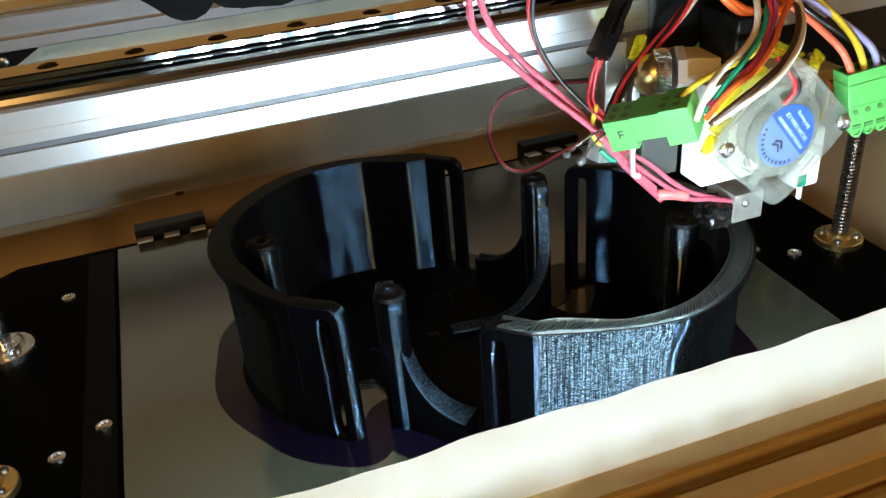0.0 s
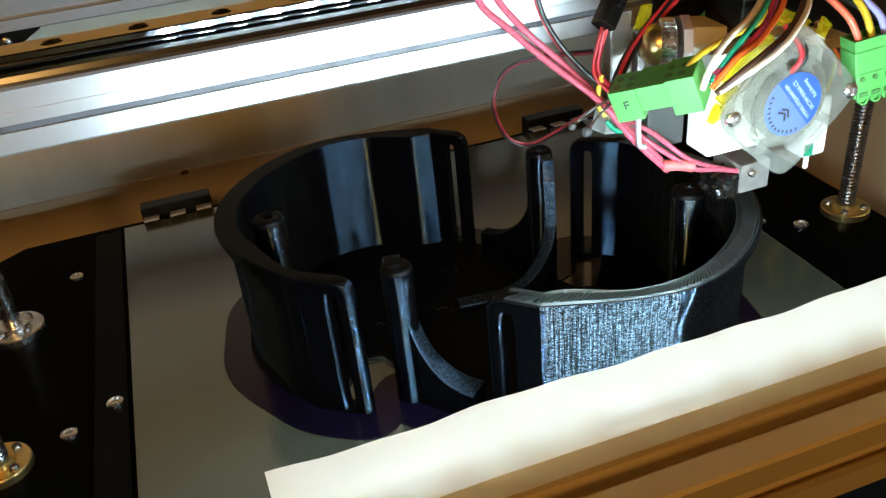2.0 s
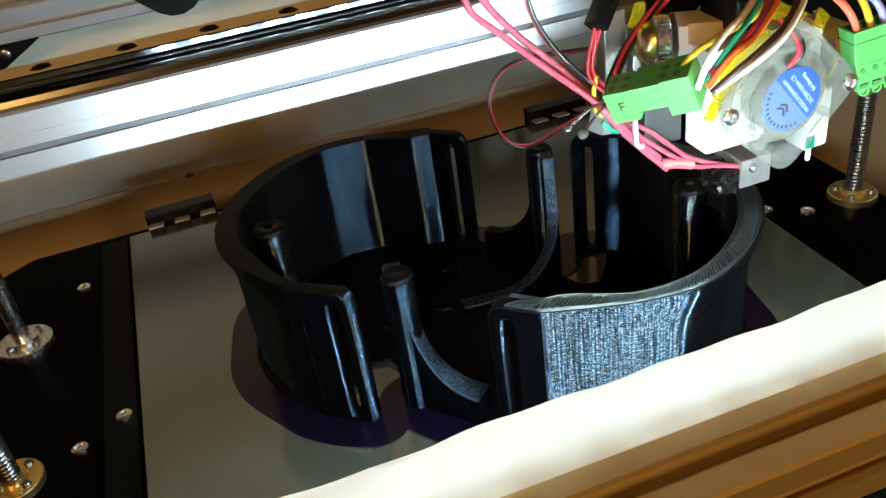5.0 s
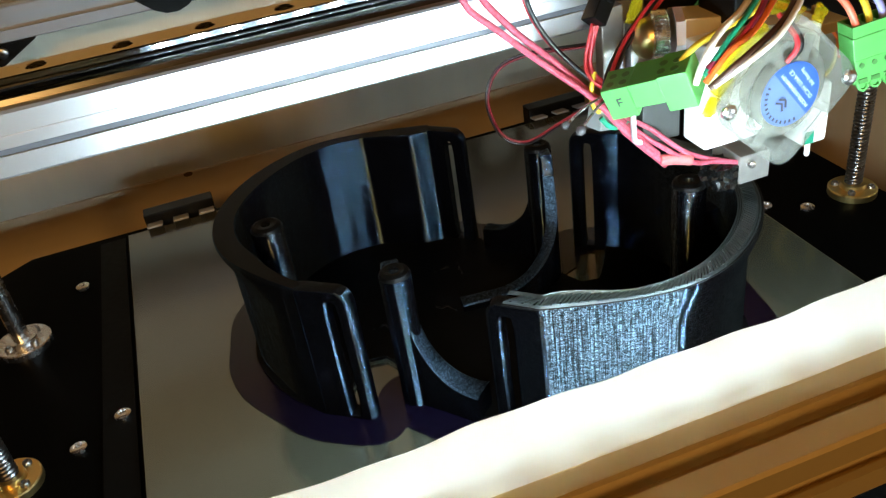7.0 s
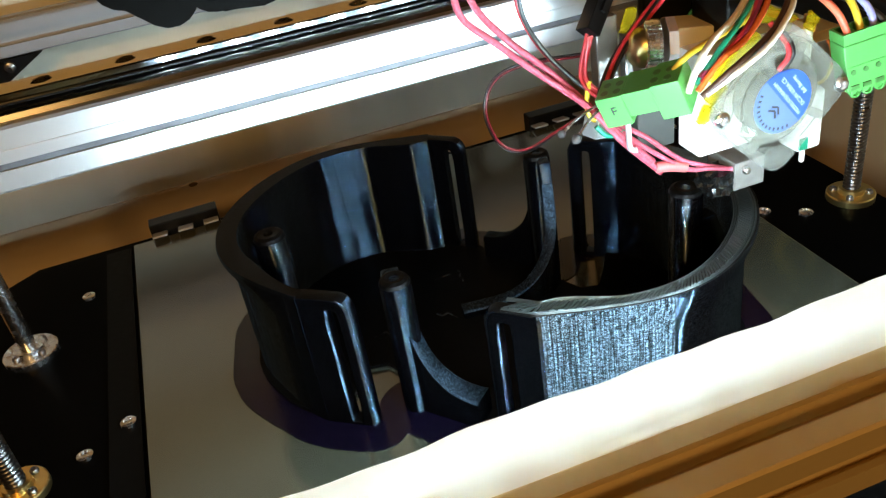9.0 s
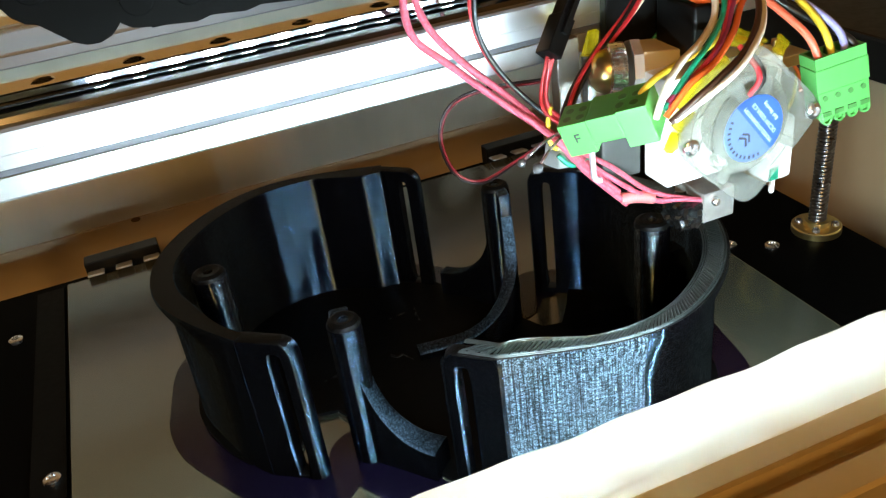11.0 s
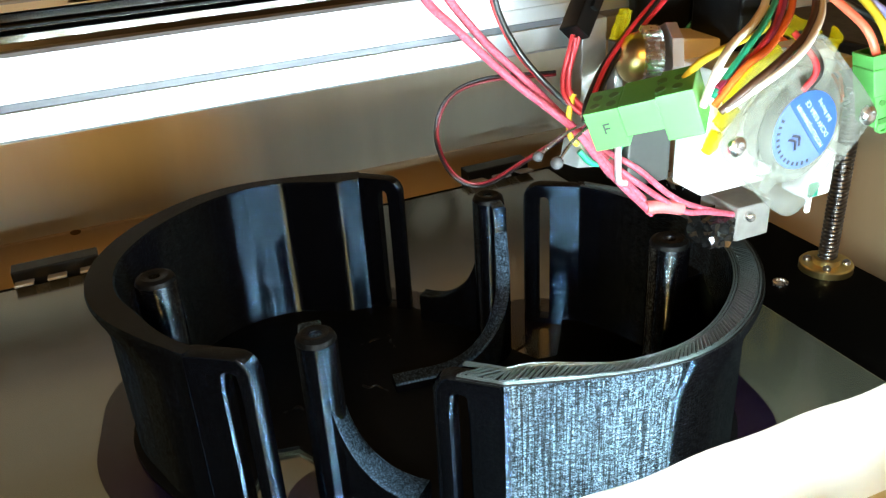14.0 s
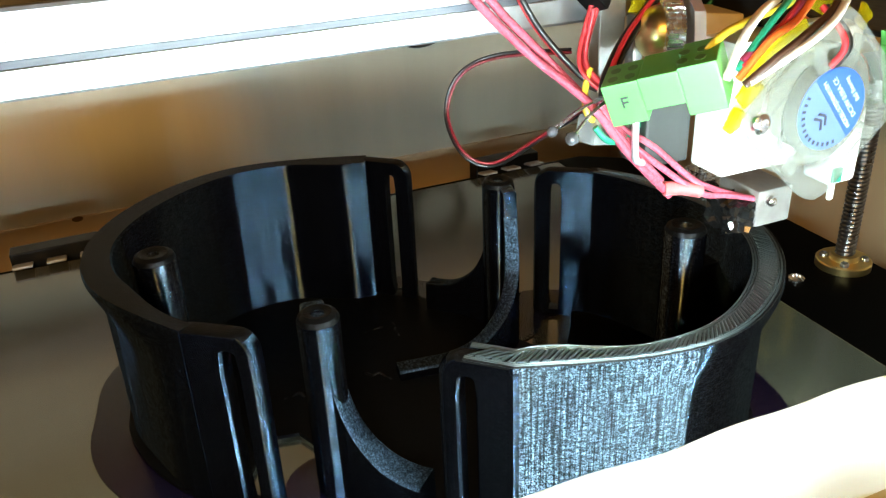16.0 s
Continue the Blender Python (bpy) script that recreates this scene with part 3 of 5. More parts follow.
def half_shell(bm):
    n = 150
    path = even_curve(SHELL_CURVE, n)
    secs = []
    for i in range(n):
        lip, th = shell_shape(i / (n - 1))
        secs.append([(-lip, 0), (-lip, TOP - 0.016), (-lip * 0.9, TOP - 0.0125), (-lip * 0.6, TOP - 0.0085), (-lip * 0.2, TOP - 0.0045), (-lip * 0.02, TOP - 0.0022), (0, TOP - 0.0012), (-0.0004, TOP),
                     (-lip - th + 0.0006, TOP), (-lip - th, TOP - 0.0008), (-lip - th, 0)])
    wall_along(bm, path, Vector((0.11, -0.14, 0)), secs)
    slotted_tab(bm, *FRONT_TAB, 0.0056, TOP, 0.0080, 0.0044, 0.0025, TOP - 0.0050, 1)
    slotted_tab(bm, *BACK_TAB, 0.0056, TOP, 0.0080, 0.0044, 0.0025, TOP - 0.0050, -1)


def hook(bm, foot, horn, wing, th, low, top):
    """A wall with a scooped top: low at the foot, full height at the horn, sinking again along the wing."""
    pts = [*foot, horn, *wing]
    n = 120
    path = plan_curve(pts, n)
    hx = min(range(n), key=lambda i: (path[i] - Vector((*horn, 0))).length)
    run = [0.0]
    for a, b in zip(path, path[1:]):
        run.append(run[-1] + (b - a).length)
    secs = []
    for i in range(n):
        d = abs(run[i] - run[hx])
        flat, r, p, foot_z = (0.0030, 0.0265, 2.5, low) if i < hx else (0.0105, 0.0420, 2.0, low * 0.45)
        q = max(0.0, min(1.0, (d - flat) / r))
        z = foot_z + (top - foot_z) * (1 - max(0.0, 1 - (1 - q) ** p) ** (1 / p) if q < 1 else 0)
        if d <= flat:
            z = top
        h, R = th / 2 * (0.72 + 0.36 * q), 0.0009
        arc = [(h - R + R * math.sin(t), z - R + R * math.cos(t)) for t in np.linspace(0, math.pi / 2, 4)]
        secs.append([(-h, 0), (-h, z - 0.0006), (-h + 0.0006, z)] + arc + [(h, 0)])
    wall_along(bm, path, Vector((0.148, -0.10, 0)), secs)


def boss(bm, x, y, top, r=0.0062):
    turned(bm, (x, y, 0), (0, 0, 1), [(0, r), (top - 0.0022, r), (top - 0.0008, r - 0.0006), (top, r - 0.0020), (top - 0.0002, 0.0024), (top - 0.0006, 0.0019), (top - 0.007, 0.0017), (top - 0.007, 0.0001)], 28)


printed_part = empty("printed_part", "glossy black printed plastic shell with strap slots on the plate", "printed part")
def rough_tops(ob, mat=ROUGH_PRINT, back=1.0):
    """Faces in front of the line y = back that lie level or lean back get mat; ROUGH_PRINT adds layer steps and a
    painted LED sheen.
    """
    ob.data.materials.append(mat)
    for p in ob.data.polygons:
        if p.normal.z > 0.12 and p.center.y < back:
            p.material_index = 1


bm = bmesh.new()
half_shell(bm)
shell = part("shell_half", bm, BLACK_PRINT, printed_part, smooth=35)
shell.data.materials.append(RIBBED_PRINT)
shell.data.materials.append(RIM_PRINT)
for p in shell.data.polygons:
    if p.normal.z > 0.7:
        p.material_index = 2
    elif abs(p.normal.z) < 0.45 and p.center.y > -0.125 and 0.1120 < p.center.x < 0.1550 and Vector((p.normal.x, p.normal.y, 0)).dot(p.center - Vector((0.112, -0.145, 0))) > 0:
        p.material_index = 1
other = new("shell_half", shell.data)
other.parent = printed_part
other.matrix_basis = Matrix.Translation(PC) @ Matrix.Rotation(math.pi, 4, "Z") @ Matrix.Translation(-PC)
bm = bmesh.new()
hook(bm, [(0.1700, -0.1185), (0.1795, -0.1290)], (0.1900, -0.1408), [(0.1895, -0.1505), (0.1870, -0.1572), (0.1800, -0.1618), (0.1690, -0.1632), (0.1530, -0.1606), (0.1410, -0.1590)], 0.0066, 0.0135, TOP - 0.0012)
# painted sheen on the LED side only; the foot behind stays dark
rough_tops(part("horn", bm, BLACK_PRINT, printed_part, smooth=35), back=-0.1390)
bm = bmesh.new()
hook(bm, [(0.1260, -0.2235), (0.1165, -0.2130)], (0.1060, -0.2012), [(0.1064, -0.1930)], 0.0092, 0.0135, TOP - 0.0012)
rough_tops(part("horn", bm, BLACK_PRINT, printed_part, smooth=35))
for x, y in ((0.0697, -0.1412), (0.2263, -0.2008)):
    bm = bmesh.new()
    boss(bm, x, y, TOP - 0.001, 0.0066)
    box(bm, (x + (-0.0085 if x < 0.148 else 0.0085), y, 0.0225), (0.015, 0.0062, 0.045))
    rough_tops(part("screw_boss", bm, BOSS_PRINT, printed_part, smooth=35), RIM_PRINT)
for x, y in ((0.1900, -0.1408), (0.1060, -0.2012)):
    bm = bmesh.new()
    boss(bm, x, y, TOP, 0.0059)
    rough_tops(part("screw_boss", bm, BLACK_PRINT, printed_part, smooth=35), RIM_PRINT)


def left_outline():
    return plan_curve([(0.0872, -0.2070), (0.0705, -0.1945), (0.0635, -0.1850), (0.0568, -0.1725), (0.0520, -0.1580), (0.0510, -0.1427), (0.0575, -0.1160), (0.0735, -0.0985), (0.0910, -0.0885), (0.1100, -0.0840),
                       (0.1320, -0.0855), (0.1557, -0.0940), (0.1701, -0.1076), (0.1800, -0.1220), (0.1925, -0.1385)], 120)


def turned_about(p):
    return Vector((2 * PC.x - p.x, 2 * PC.y - p.y, p.z))


for flip in (False, True):
    line = left_outline()
    bm = bmesh.new()
    loops = []
    for i, p in enumerate(line):
        d = (line[min(i + 1, 119)] - line[max(i - 1, 0)]).normalized()
        nn = Vector((-d.y, d.x, 0))
        out = 0.0125 + 0.0006 * math.sin(i * 0.3)
        loops.append([p - nn * 0.003, p + nn * out, p + nn * out + Vector((0, 0, 0.0005)), p - nn * 0.003 + Vector((0, 0, 0.0005))])
    loops = [[(turned_about(q) if flip else q) + Vector((0, 0, 0.0002)) for q in lp] for lp in loops]
    rings(bm, loops)
    end = turned_about(line[0]) if flip else line[0]
    turned(bm, (end.x, end.y, 0.0001), (0, 0, 1), [(0, 0.0120), (0.0004, 0.0120)], 32)
    part("brim", bm, BRIM, printed_part, "thin violet black brim on the plate")
# floor of the shell, with a notch beside each horn
half_floor = [Vector((0.1010, -0.1740, 0)), Vector((0.0930, -0.1725, 0)), Vector((0.0850, -0.1830, 0)), Vector((0.0775, -0.1950, 0))] + left_outline()[14:100] + [Vector((0.1740, -0.1230, 0))]
floor_line = half_floor + [turned_about(p) for p in half_floor]
bm = bmesh.new()
prism(bm, [(p.x, p.y) for p in floor_line], 0.0009, 0.0024)
part("base", bm, CHAIN, printed_part)
for x, y in ((0.1050, -0.2007), (0.1910, -0.1413)):
    bm = bmesh.new()
    turned(bm, (x, y, 0.0001), (0, 0, 1), [(0, 0.0150), (0.0005, 0.0150)], 40)
    part("brim", bm, BRIM, printed_part, "thin violet black brim on the plate")

# unfinished top layer on one half: rows of fresh plastic lines
LINES = material("fresh plastic line", (0.002, 0.002, 0.002), 0.40, vary=0.2, scale=200, bump=0.25, bump_scale=1600, rough_vary=0.16, ior=2.15)
LINES.node_tree.nodes["Principled BSDF"].inputs["Specular Tint"].default_value = (0.80, 0.97, 1.0, 1)
N_RIM, N_TAB = 360, 20
rim_path = even_curve(SHELL_CURVE, N_RIM)
tab_a, tab_b = (Vector((*p, 0)) for p in BACK_TAB)
rim_path += [tab_a.lerp(tab_b, 0.76 * k / N_TAB) for k in range(1, N_TAB + 1)]
side_way = []
for i, p in enumerate(rim_path):
    d = (rim_path[min(i + 1, N_RIM + N_TAB - 1)] - rim_path[max(i - 1, 0)]).normalized()
    n = Vector((d.y, -d.x, 0))
    side_way.append(n if n.dot(p - Vector((0.11, -0.14, 0))) > 0 else -n)


def on_rim(i, share, lift):
    """A place on top of the rim: share 0 at the inner edge, 1 at the outer one."""
    i = min(i, N_RIM + N_TAB - 1.001)
    a, f = int(i), i - int(i)
    lip, th = shell_shape(min(1.0, i / (N_RIM - 1)))
    off = (-lip - th + 0.0004) * (1 - share) - 0.0004 * share
    return turned_about(rim_path[a].lerp(rim_path[a + 1], f) + side_way[a].lerp(side_way[a + 1], f) * off) + Vector((0, 0, TOP + lift))


rng = random.Random(5)
for share, mat in ((0.02, LINES), (0.11, LINES), (0.20, LINES), (0.80, LINES), (0.89, LINES), (0.98, RIM_PRINT)):
    bm = bmesh.new()
    tube(bm, [on_rim(i, share, 0.0001 * rng.random()) for i in range(4, N_RIM + N_TAB - 2, 2)], 0.00030, 6)
    part("layer_line", bm, mat, printed_part)
bm = bmesh.new()
zig = []
for k in range(136):
    ends = [on_rim(10 + 2.68 * k + lean, share, 0.0001 + 0.0003 * rng.random()) for lean, share in ((-3.2, 0.24), (3.2, 0.76))]
    zig += ends if k % 2 else ends[::-1]
tube(bm, zig, 0.00042, 6)
part("infill_line", bm, LINES, printed_part)

# stray threads of plastic left inside the shell
for x, y, n, turn in ((0.1390, -0.1270, 3, 0.4), (0.1500, -0.1350, 4, 1.9), (0.1010, -0.1545, 3, 0.9), (0.1380, -0.1600, 4, 2.6), (0.1450, -0.1570, 3, 1.2)):
    bm = bmesh.new()
    pts = [Vector((x, y, 0.0024))]
    for k in range(n):
        turn += rng.uniform(-0.9, 0.9)
        pts.append(pts[-1] + Vector((0.0026 * math.cos(turn), 0.0026 * math.sin(turn), rng.uniform(0.0004, 0.0022) * (1 if k % 2 else -0.3))))
    tube(bm, spline(pts, 0.0006), 0.0004, 6)
    part("plastic_thread", bm, BLACK_PLASTIC, printed_part, smooth=60)

# ---- gantry: T-slot bar, linear rail, drag chain ----
# The gantry and its head are laid out at their home place; at the end they slide along the printer's axes to where the head works.
GANTRY_SLIDE, HEAD_SLIDE = Vector((0, 0.0145, 0)), Vector((0.0095, 0.0145, 0))
before_gantry = set(scene.objects)
GY, GZ, RAIL_Z = -0.195, 0.135, 0.145
t_slot_bar("gantry_bar", "x", (GY, GZ), -0.16, 0.400, "aluminium T-slot gantry bar lit white from the front", "front")

linear_rail = empty("linear_rail", "polished steel linear rail with counterbored holes on the gantry bar", "linear rail")
PITCH, HOLE0, R_HOLE = 0.0247, 0.0181, 0.0031
x0, x1 = HOLE0 - 6.5 * PITCH, HOLE0 + 14.5 * PITCH
h = 0.006
side = [(h - 0.0004, 0.008), (h, 0.0076), (h - 0.00015, 0.0060), (h - 0.0014, 0.0052), (h - 0.0015, 0.0040), (h - 0.0001, 0.0030), (h - 0.0004, 0.0)]
prof = [(GY + a, RAIL_Z + b) for a, b in side] + [(GY - a, RAIL_Z + b) for a, b in reversed(side)]
bm = bmesh.new()
rows = [[bm.verts.new((x, y, z)) for y, z in prof] for x in (x0, x1)]
for i in range(len(prof) - 1):
    bm.faces.new((rows[0][i], rows[0][i + 1], rows[1][i + 1], rows[1][i]))
bm.faces.new(rows[0])
bm.faces.new(rows[1])
# same steel as the top; the darker colour holds back its reflections
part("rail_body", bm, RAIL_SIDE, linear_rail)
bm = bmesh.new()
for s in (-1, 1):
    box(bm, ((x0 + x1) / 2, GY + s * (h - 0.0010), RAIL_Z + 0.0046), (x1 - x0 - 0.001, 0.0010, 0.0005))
part("rail_groove", bm, BLACK_PLASTIC, linear_rail, "thin black strip in the ball groove")
bm = bmesh.new()
hw = h - 0.0004
for k in range(21):
    cx = x0 + (k + 0.5) * PITCH
    ring_o, ring_i = [], []
    per = [(PITCH / 2, hw * (j / 3 - 1)) for j in range(6)] + [(PITCH / 2 * (1 - j / 3), hw) for j in range(6)] + [(-PITCH / 2, hw * (1 - j / 3)) for j in range(6)] + [(PITCH / 2 * (j / 3 - 1), -hw) for j in range(6)]
    for px, py in per:
        a = math.atan2(py / hw, px / (PITCH / 2))
        ring_o.append(Vector((cx + px, GY + py, RAIL_Z + 0.008)))
        ring_i.append((math.cos(a), math.sin(a)))
    loops = [ring_o] + [[Vector((cx + r * ca, GY + r * sa, RAIL_Z + z)) for ca, sa in ring_i] for r, z in ((R_HOLE + 0.0003, 0.008), (R_HOLE, 0.0077), (R_HOLE, 0.0035), (0.0018, 0.0035), (0.0018, 0.001))]
    rings(bm, loops, cap=False)
    bm.faces.new([bm.verts.new((cx + 0.0018 * ca, GY + 0.0018 * sa, RAIL_Z + 0.001)) for ca, sa in ring_i])
bmesh.ops.remove_doubles(bm, verts=bm.verts, dist=1e-6)
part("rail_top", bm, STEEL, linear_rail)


def chain_link():
    bm = bmesh.new()
    for sy in (-1, 1):
        out = []
        for k in range(9):
            a = math.pi / 2 + math.pi * k / 8
            out.append((-0.0065 + 0.0085 * math.cos(a), 0.0085 * math.sin(a)))
        for k in range(9):
            a = -math.pi / 2 + math.pi * k / 8
            out.append((0.0065 + 0.0072 * math.cos(a), 0.0072 * math.sin(a)))
        y = sy * 0.0095
        rings(bm, [[Vector((px, y - 0.0012, pz)) for px, pz in out], [Vector((px, y + 0.0012, pz)) for px, pz in out]])
        turned(bm, (0.0065, y + sy * 0.001, 0), (0, sy, 0), [(0, 0.0042), (0.0008, 0.0042), (0.0010, 0.0038)], 16)
    box(bm, (0.001, 0, 0.0074), (0.0075, 0.018, 0.0015), bevel=0.0003)
    box(bm, (0.001, 0, -0.0074), (0.0075, 0.018, 0.0015), bevel=0.0003)
    return bm


drag_chain = empty("drag_chain", "black plastic cable drag chain bent back over the gantry", "drag chain")
CH_Y, CH_Z, CH_X, CH_R = -0.208, 0.1735, 0.066, 0.019
steps = []
for k in range(13):
    steps.append((CH_X + 0.013 * (13 - k), CH_Z, math.pi))
for k in range(1, 5):
    a = k * math.pi / 5
    steps.append((CH_X - CH_R * math.sin(a), CH_Z + CH_R - CH_R * math.cos(a), math.pi - a))
for k in range(14):
    steps.append((CH_X + 0.013 * k, CH_Z + 2 * CH_R, 0.0))
link_mesh = None
for x, z, a in steps:
    if link_mesh is None:
        lk = part("link", chain_link(), CHAIN, drag_chain, smooth=12)
        link_mesh = lk.data
    else:
        lk = new("link", link_mesh)
        lk.parent = drag_chain
    lk.matrix_basis = Matrix.Translation((x, CH_Y, z)) @ Matrix.Rotation(-a, 4, "Y")

before_head = set(scene.objects)

# ---- print head ----
HX, HY = 0.2235, -0.2285
print_head = empty("print_head", "print head with clear fan, white duct and heater block", "print head")
# carriage on the rail
bm = bmesh.new()
box(bm, (0.226, GY, RAIL_Z + 0.0065), (0.045, 0.027, 0.010), bevel=0.0008)
part("rail_carriage", bm, DARK_STEEL, print_head)
bm = bmesh.new()
box(bm, (0.226, -0.2105, 0.138), (0.050, 0.004, 0.038), bevel=0.0006)
box(bm, (0.226, -0.2000, 0.159), (0.050, 0.024, 0.0035), bevel=0.0006)
part("carriage_plate", bm, BLACK_PLASTIC, print_head)
bm = bmesh.new()
box(bm, (0.2245, -0.2255, 0.1335), (0.0135, 0.020, 0.0175), bevel=0.001)
box(bm, (0.2265, -0.2362, 0.1395), (0.0065, 0.002, 0.0024), bevel=0.0003)
part("motor_block", bm, BLACK_PLASTIC, print_head)
# silver side plate, brass knurled knob and block
bm = bmesh.new()
box(bm, (0.1840, -0.2150, 0.1220), (0.0080, 0.0050, 0.0270), bevel=0.0005)
box(bm, (0.1905, -0.2185, 0.1090), (0.0030, 0.0040, 0.0400), bevel=0.0005)
part("side_plate", bm, BLOCK, print_head, "bare metal side plate")
KA = Vector((1, -0.35, -0.05)).normalized()
KC = Vector((0.1925, -0.2230, 0.1245))
bm = bmesh.new()
turned(bm, KC - KA * 0.0040, KA, [(0, 0.0015), (0.0006, 0.0040), (0.0022, 0.0060), (0.0042, 0.0070), (0.0062, 0.0072)], 36)
knob = part("knob", bm, BRASS, print_head, "polished domed knob with knurled rim", smooth=40)
u, w = frame_axes(KA)
loops = []
for h, r in ((0.0016, 0.0074), (0.0020, 0.0088), (0.0066, 0.0088), (0.0070, 0.0078)):
    lp = []
    for k in range(36 * 4):
        a = 2 * math.pi * k / (36 * 4)
        rr = r - (0.0007 if k % 4 in (2, 3) else 0.0)
        lp.append(KC + KA * h + (u * math.cos(a) + w * math.sin(a)) * rr)
    loops.append(lp)
bm = bmesh.new()
rings(bm, loops)
part("knurl", bm, CHROME, knob, "bright knurled rim")
bm = bmesh.new()
turned(bm, KC + KA * 0.0085, KA, [(0, 0.0095), (0.0030, 0.0095)], 8)
part("washer", bm, ALU, print_head)
bm = bmesh.new()
box(bm, (0.2150, -0.2210, 0.1215), (0.0190, 0.0140, 0.0125), Euler((0, 0.1, -0.2)).to_matrix(), bevel=0.0006)
part("idler_block", bm, CREAM, print_head, "cream coloured idler block")
bm = bmesh.new()
box(bm, (0.1945, -0.2255, 0.0985), (0.0145, 0.0110, 0.0180), bevel=0.0008)
part("mount_plate", bm, GREY_CAST, print_head, "dull grey mounting plate beside the duct")
bm = bmesh.new()
tube(bm, spline([(0.1822, -0.2330, 0.1060), (0.1824, -0.2332, 0.0985), (0.1826, -0.2334, 0.0945), (0.1838, -0.2336, 0.0932), (0.1850, -0.2338, 0.0930)]), 0.0010, 10)
part("hook", bm, ALU, print_head, "small silver hook", smooth=60)
bm = bmesh.new()
box(bm, (0.2620, -0.2200, 0.1120), (0.0200, 0.0150, 0.0040), bevel=0.0005)
turned(bm, (0.2600, -0.2240, 0.1140), (0, 0, 1), [(0, 0.003), (0.003, 0.003), (0.003, 0.0015), (0.006, 0.0015)], 12)
part("arm_plate", bm, BRASS, print_head, "brass coloured arm plate")
# heat sink and white duct
bm = bmesh.new()
for k in range(9):
    turned(bm, (HX, HY, 0.0885 + 0.0032 * k), (0, 0, 1), [(0, 0.0045), (0.0008, 0.0045), (0.0008, 0.0110), (0.0018, 0.0110), (0.0018, 0.0045), (0.0032, 0.0045)], 28)
part("heat_sink", bm, ALU, print_head, smooth=30)
bm = bmesh.new()
box(bm, (0.2250, -0.2365, 0.1060), (0.0430, 0.0130, 0.0360), bevel=0.0010)
part("duct", bm, WHITE_PLASTIC, print_head, "white plastic fan duct")
bm = bmesh.new()
box(bm, (0.2262, -0.2325, 0.0742), (0.0125, 0.0165, 0.0110), bevel=0.0006)
heater = part("heater_block", bm, HEATER, print_head, "bare metal heater block")
screw_head((0.2240, -0.2408, 0.0765), 0.0016, heater, (0, -1, 0))
bm = bmesh.new()
turned(bm, (HX - 0.003, HY - 0.001, 0.0622), (0, 0, 1), [(0, 0.0004), (0.0022, 0.0028), (0.0024, 0.0036), (0.0060, 0.0036), (0.0060, 0.0025), (0.0080, 0.0025)], 12)
part("nozzle", bm, BRASS, print_head, smooth=30)
bm = bmesh.new()
box(bm, (0, 0, 0), (1, 1, 1))
bmesh.ops.subdivide_edges(bm, edges=bm.edges[:], cuts=6, use_grid_fill=True)
for v in bm.verts:
    n = noise.noise_vector(v.co * 6.0)
    v.co = Vector((0.2165 + v.co.x * 0.0100, -0.2345 + v.co.y * 0.0110, 0.0722 + v.co.z * 0.0085)) + n * 0.0017
part("heater_tape", bm, BLACK_GLOSS, print_head, "crumpled shiny black tape", smooth=12)
# level probe
bm = bmesh.new()
box(bm, (0.2505, -0.2360, 0.0880), (0.0105, 0.0110, 0.0230), bevel=0.0020, seg=3)
probe = part("level_probe", bm, WHITE_PLASTIC, print_head, "white level probe body", smooth=40)
bm = bmesh.new()
turned(bm, (0.2515, -0.2370, 0.0695), (0, 0, 1), [(0, 0.0005), (0.0006, 0.0010), (0.0090, 0.0010)], 12)
part("probe_pin", bm, WHITE_PLASTIC, probe)
bm = bmesh.new()
box(bm, (0.2475, -0.2418, 0.0800), (0.0035, 0.0008, 0.0045), bevel=0.0002)
part("probe_board", bm, GREEN_W, probe)

# clear 40 mm fan, standing on its corner
FC = Vector((0.2262, -0.2545, 0.1068))
DIAG = Matrix.Translation(FC) @ Matrix.Rotation(radians(45), 4, "Y")


def square_ring(n=64, half=0.020, cr=0.0045):
    out = []
    for k in range(n):
        a = 2 * math.pi * k / n
        ca, sa = math.cos(a), math.sin(a)
        p = 7.0
        r = half / (abs(ca) ** p + abs(sa) ** p) ** (1 / p)
        out.append((r * ca, r * sa))
    return out


bm = bmesh.new()
sq, circ = square_ring(), [(math.cos(2 * math.pi * k / 64), math.sin(2 * math.pi * k / 64)) for k in range(64)]
seq = []
for pts, y in (([(p * 0.0160, q * 0.0160) for p, q in circ], 0.0), ([(p * 0.985, q * 0.985) for p, q in sq], 0.0), (sq, 0.0006), (sq, 0.0028), ([(p * 0.96, q * 0.96) for p, q in sq], 0.0028),
               ([(p * 0.0202, q * 0.0202) for p, q in circ], 0.0029), ([(p * 0.0202, q * 0.0202) for p, q in circ], 0.0100), ([(p * 0.0160, q * 0.0160) for p, q in circ], 0.0100)):
    seq.append([bm.verts.new(DIAG @ Vector((p, y, q))) for p, q in pts])
for A, B in zip(seq, seq[1:] + seq[:1]):
    for i in range(64):
        j = (i + 1) % 64
        bm.faces.new((A[i], A[j], B[j], B[i]))
fan = part("fan_frame", bm, FROST, print_head, "clear frosted fan housing", smooth=40)
for deg_at in (70, 112, 235, 330):
    bm = bmesh.new()
    a = radians(deg_at)
    c = FC + Vector((0.0146 * math.cos(a), 0.0006, 0.0146 * math.sin(a)))
    box(bm, c, (0.0090, 0.0020, 0.0028), Matrix.Rotation(-a, 3, "Y"), bevel=0.0004)
    part("strut", bm, FROST, fan)
bm = bmesh.new()
turned(bm, FC + Vector((0, -0.0002, 0)), (0, 1, 0), [(0, 0.0120), (0.0004, 0.0127), (0.0030, 0.0127)], 40)
